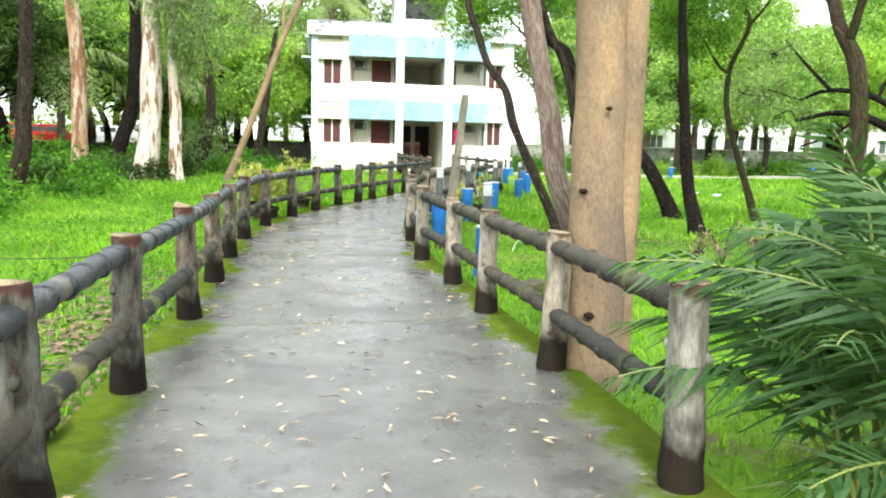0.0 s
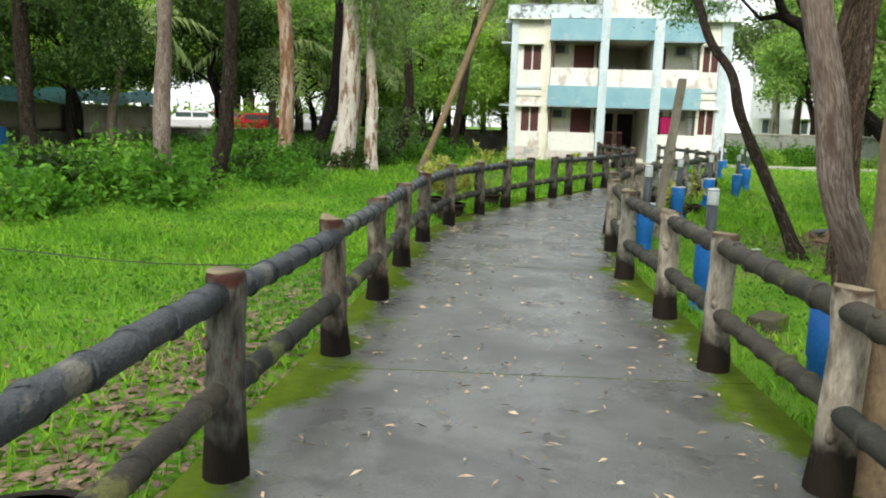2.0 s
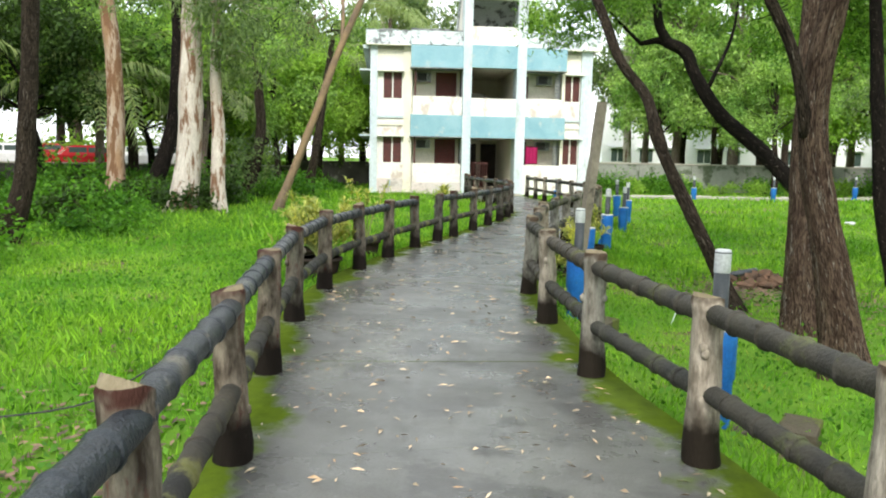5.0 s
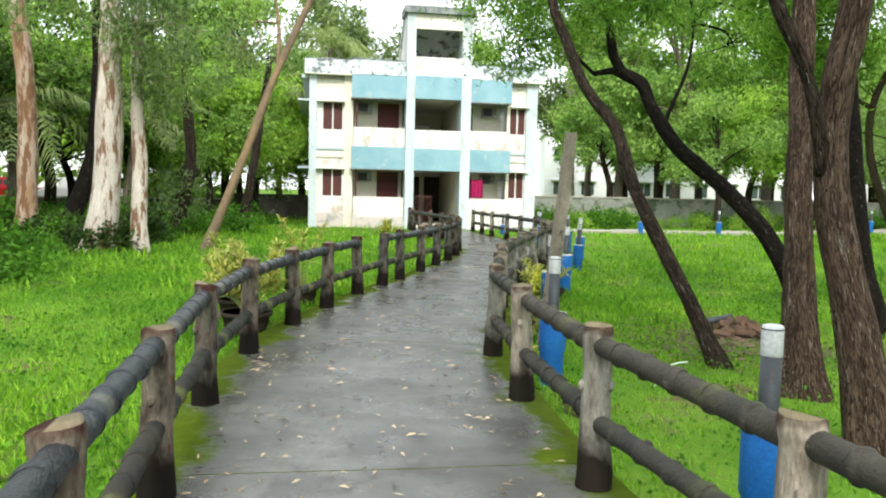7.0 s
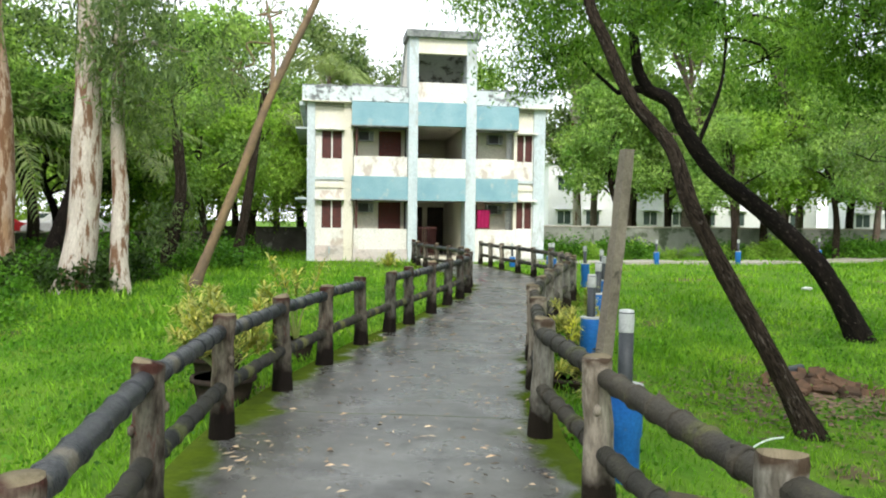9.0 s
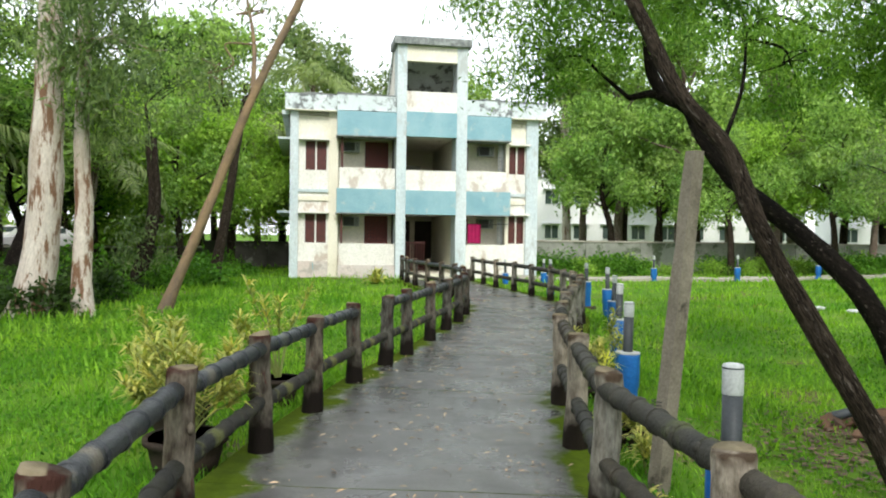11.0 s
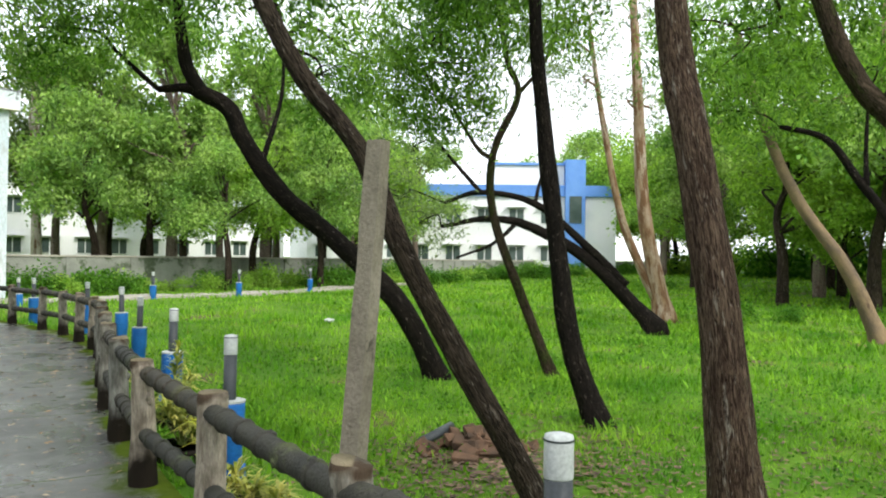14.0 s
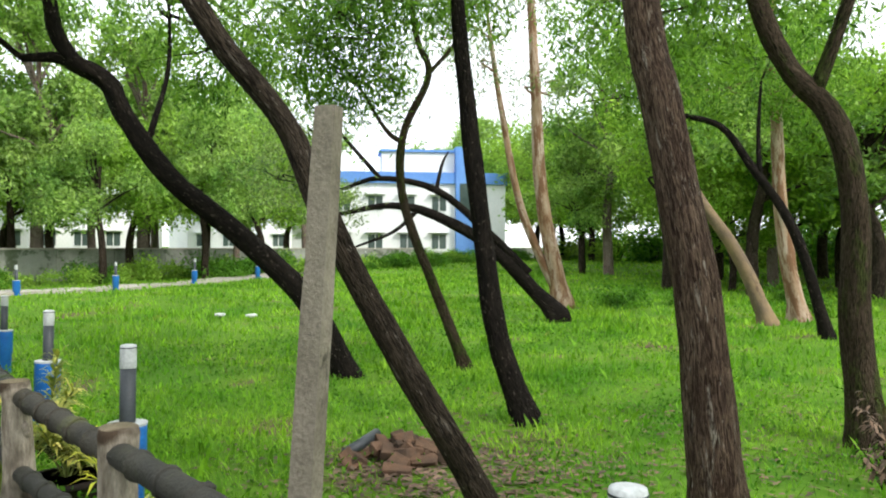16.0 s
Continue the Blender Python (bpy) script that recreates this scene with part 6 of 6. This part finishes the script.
def house_block(name, m, w, d, h, body, trim, label, rows, tower=None):
    t = empty(name, m, label, "building")
    part("wall", boxes((0, w, 0, d, -1, h)), M[body], t)
    part("roof", boxes((-0.3, w + 0.3, -0.3, d + 0.3, h, h + 0.9)), M[trim], t, "coloured roof parapet")
    part("plinth", boxes((-0.08, w + 0.08, -0.08, d + 0.08, -1, 0.35)), M[trim], t)
    for z in rows:
        x = 0.8
        while x + 1.3 < w:
            if not (tower and tower[0] - 1.4 < x < tower[1] + 0.1):
                f = part("window", boxes((x, x + 1.3, -0.04, 0.03, z, z + 1.3)), M["white"], t)
                part("pane", boxes((x + 0.07, x + 0.61, -0.06, -0.02, z + 0.07, z + 1.23), (x + 0.69, x + 1.23, -0.06, -0.02, z + 0.07, z + 1.23)), M["glass"], f)
                part("canopy", boxes((x - 0.15, x + 1.45, -0.5, 0, z + 1.36, z + 1.44)), M[body], f)
            x += 2.6
    if tower:
        part("tower", boxes((tower[0], tower[1], -0.5, 2.5, -1, tower[2])), M["royal"], t, "royal blue stair tower")
        part("tower_window", boxes((tower[0] + 0.3, tower[1] - 0.3, -0.54, -0.49, 4.2, 6.4)), M["glass"], t)
        part("penthouse", boxes((tower[0] - 6, tower[0] - 0.02, 0.4, 4, h, tower[2] - 0.4)), M["white"], t)
        part("penthouse_roof", boxes((tower[0] - 6.2, tower[0], 0.2, 4.2, tower[2] - 0.4, tower[2] - 0.2)), M["royal"], t)
    return t


house_block("house", pose(28.0, 65.3, 0.35, 0, 0, -33), 17.4, 9, 6.4, "white", "royal", "two-storey white building with blue parapet and tower", (1.0, 4.1), tower=(13.2, 14.8, 9.4))
house_block("house", pose(-1, 78, 0.3, 0, 0, 4), 24, 8, 6.8, "white", "white", "long white building beyond the boundary wall", (1.2, 4.3))
house_block("house", pose(27, 84, 0.3, 0, 0, -8), 18, 8, 5.5, "white", "white", "pale building behind the trees", (1.2, 3.6))


def car(m, paint, label):
    c = empty("car", m, label, "car", group="parked cars")
    prof = [(-2.0, 0.35), (-2.05, 0.75), (-1.75, 0.92), (-1.0, 1.0), (-0.45, 1.45), (0.9, 1.48), (1.6, 1.02), (2.0, 0.95), (2.08, 0.6), (2.0, 0.35)]
    bm = bmesh.new()
    f = bm.faces.new([bm.verts.new((x, -0.82, z)) for x, z in prof])
    r = bmesh.ops.extrude_face_region(bm, geom=[f])
    bmesh.ops.translate(bm, verts=[v for v in r["geom"] if isinstance(v, bmesh.types.BMVert)], vec=(0, 1.64, 0))
    for v in bm.verts:
        if v.co.z > 1.2:
            v.co.y *= 0.82
    bmesh.ops.recalc_face_normals(bm, faces=bm.faces)
    bmesh.ops.bevel(bm, geom=bm.edges[:], offset=0.05, segments=2, affect="EDGES")
    part("body", bm, M[paint], c)
    for y in (-0.79, 0.77):
        part("side_window", boxes((-0.6, 0.2, y, y + 0.02, 1.03, 1.36), (0.28, 1.1, y, y + 0.02, 1.03, 1.36)), M["glass"], c)
    for x in (-1.3, 1.3):
        for y in (-0.86, 0.7):
            w = part("wheel", tube(bmesh.new(), [(x, y, 0.32), (x, y + 0.16, 0.32)], [0.32, 0.32], 18), M["black"], c)
            part("rim", tube(bmesh.new(), [(x, y - 0.01, 0.32), (x, y + 0.17, 0.32)], [0.18, 0.18], 14), M["metal"], w)


lot = boxes((-14, 14, 0.4, 14, -0.9, 0.42))
lot_ob = tagged(part("car_park", lot, M["kerb"]), "raised pale concrete car park behind the wall", "car park", kind="structure")
lot_ob.matrix_basis = pose(-28.5, 31.8, ground_z(-28, 33), 0, 0, 45.7)
for x, y, a, p_, l in ((-26.2, 38.2, 45, "car_red", "red hatchback parked beyond the wall"), (-29.0, 36.0, 40, "car_white", "white hatchback parked beyond the wall"), (-32.0, 33.2, 45, "car_blue", "slate blue hatchback parked beyond the wall"),
                       (-23.6, 40.6, 48, "car_white", "white hatchback parked beyond the wall"), (-31, 41, 40, "car_red", "red hatchback parked beyond the wall"), (-27, 44, 40, "car_white", "white hatchback parked beyond the wall")):
    car(pose(x, y, ground_z(x, y) + 0.4, 0, 0, a), p_, l)


def shed():
    s = empty("shed", pose(-29.5, 24.5, ground_z(-29.5, 24.5), 0, 0, 52), "ramshackle stall with tin and tarpaulin roof", "shed")
    for x in (0.1, 3.4, 6.8):
        for y in (0.1, 2.6):
            part("post", tube(bmesh.new(), [(x, y, -0.3), (x, y, 2.1)], [0.06, 0.05], 8, 0.1), M["bark_dark"], s)
    part("wall", boxes((0, 6.9, 2.6, 2.68, 0, 2.0)), M["tarp"], s, "brown tarpaulin wall")
    part("wall", boxes((0.0, 2.8, 0.0, 0.06, 0.9, 2.0)), M["tarp"], s)
    for i in range(20):
        part("sheet", boxes((3.4 + i * 0.17, 3.55 + i * 0.17, 0, 0.05 + 0.02 * (i % 2), 0.7, 2.0)), M["tin"], s, "pale corrugated sheet")
    part("counter", boxes((0, 6.8, -0.3, 0.0, 0, 0.75)), M["darkwall"], s)
    bm = bmesh.new()
    g = [[bm.verts.new((-0.4 + i * 0.4, -0.7 + j * 0.9, 2.05 + 0.16 * j + 0.08 * math.sin(i * 1.3 + j))) for i in range(20)] for j in range(5)]
    for j in range(4):
        for i in range(19):
            bm.faces.new((g[j][i], g[j][i + 1], g[j + 1][i + 1], g[j + 1][i]))
    bmesh.ops.solidify(bm, geom=bm.faces[:], thickness=0.03)
    part("roof", bm, M["teal"], s, "sagging dark teal sheet roof")
    o = tagged(part("barrel", tube(bmesh.new(), [(0, 0, 0), (0, 0, 0.4), (0, 0, 0.9), (0, 0, 0.95)], [0.26, 0.28, 0.26, 0.22], 14), M["blue"]), "faded blue plastic barrel beside the stall", "barrel")
    o.location = (-27.5, 23.6, ground_z(-27.5, 23.6))


shed()
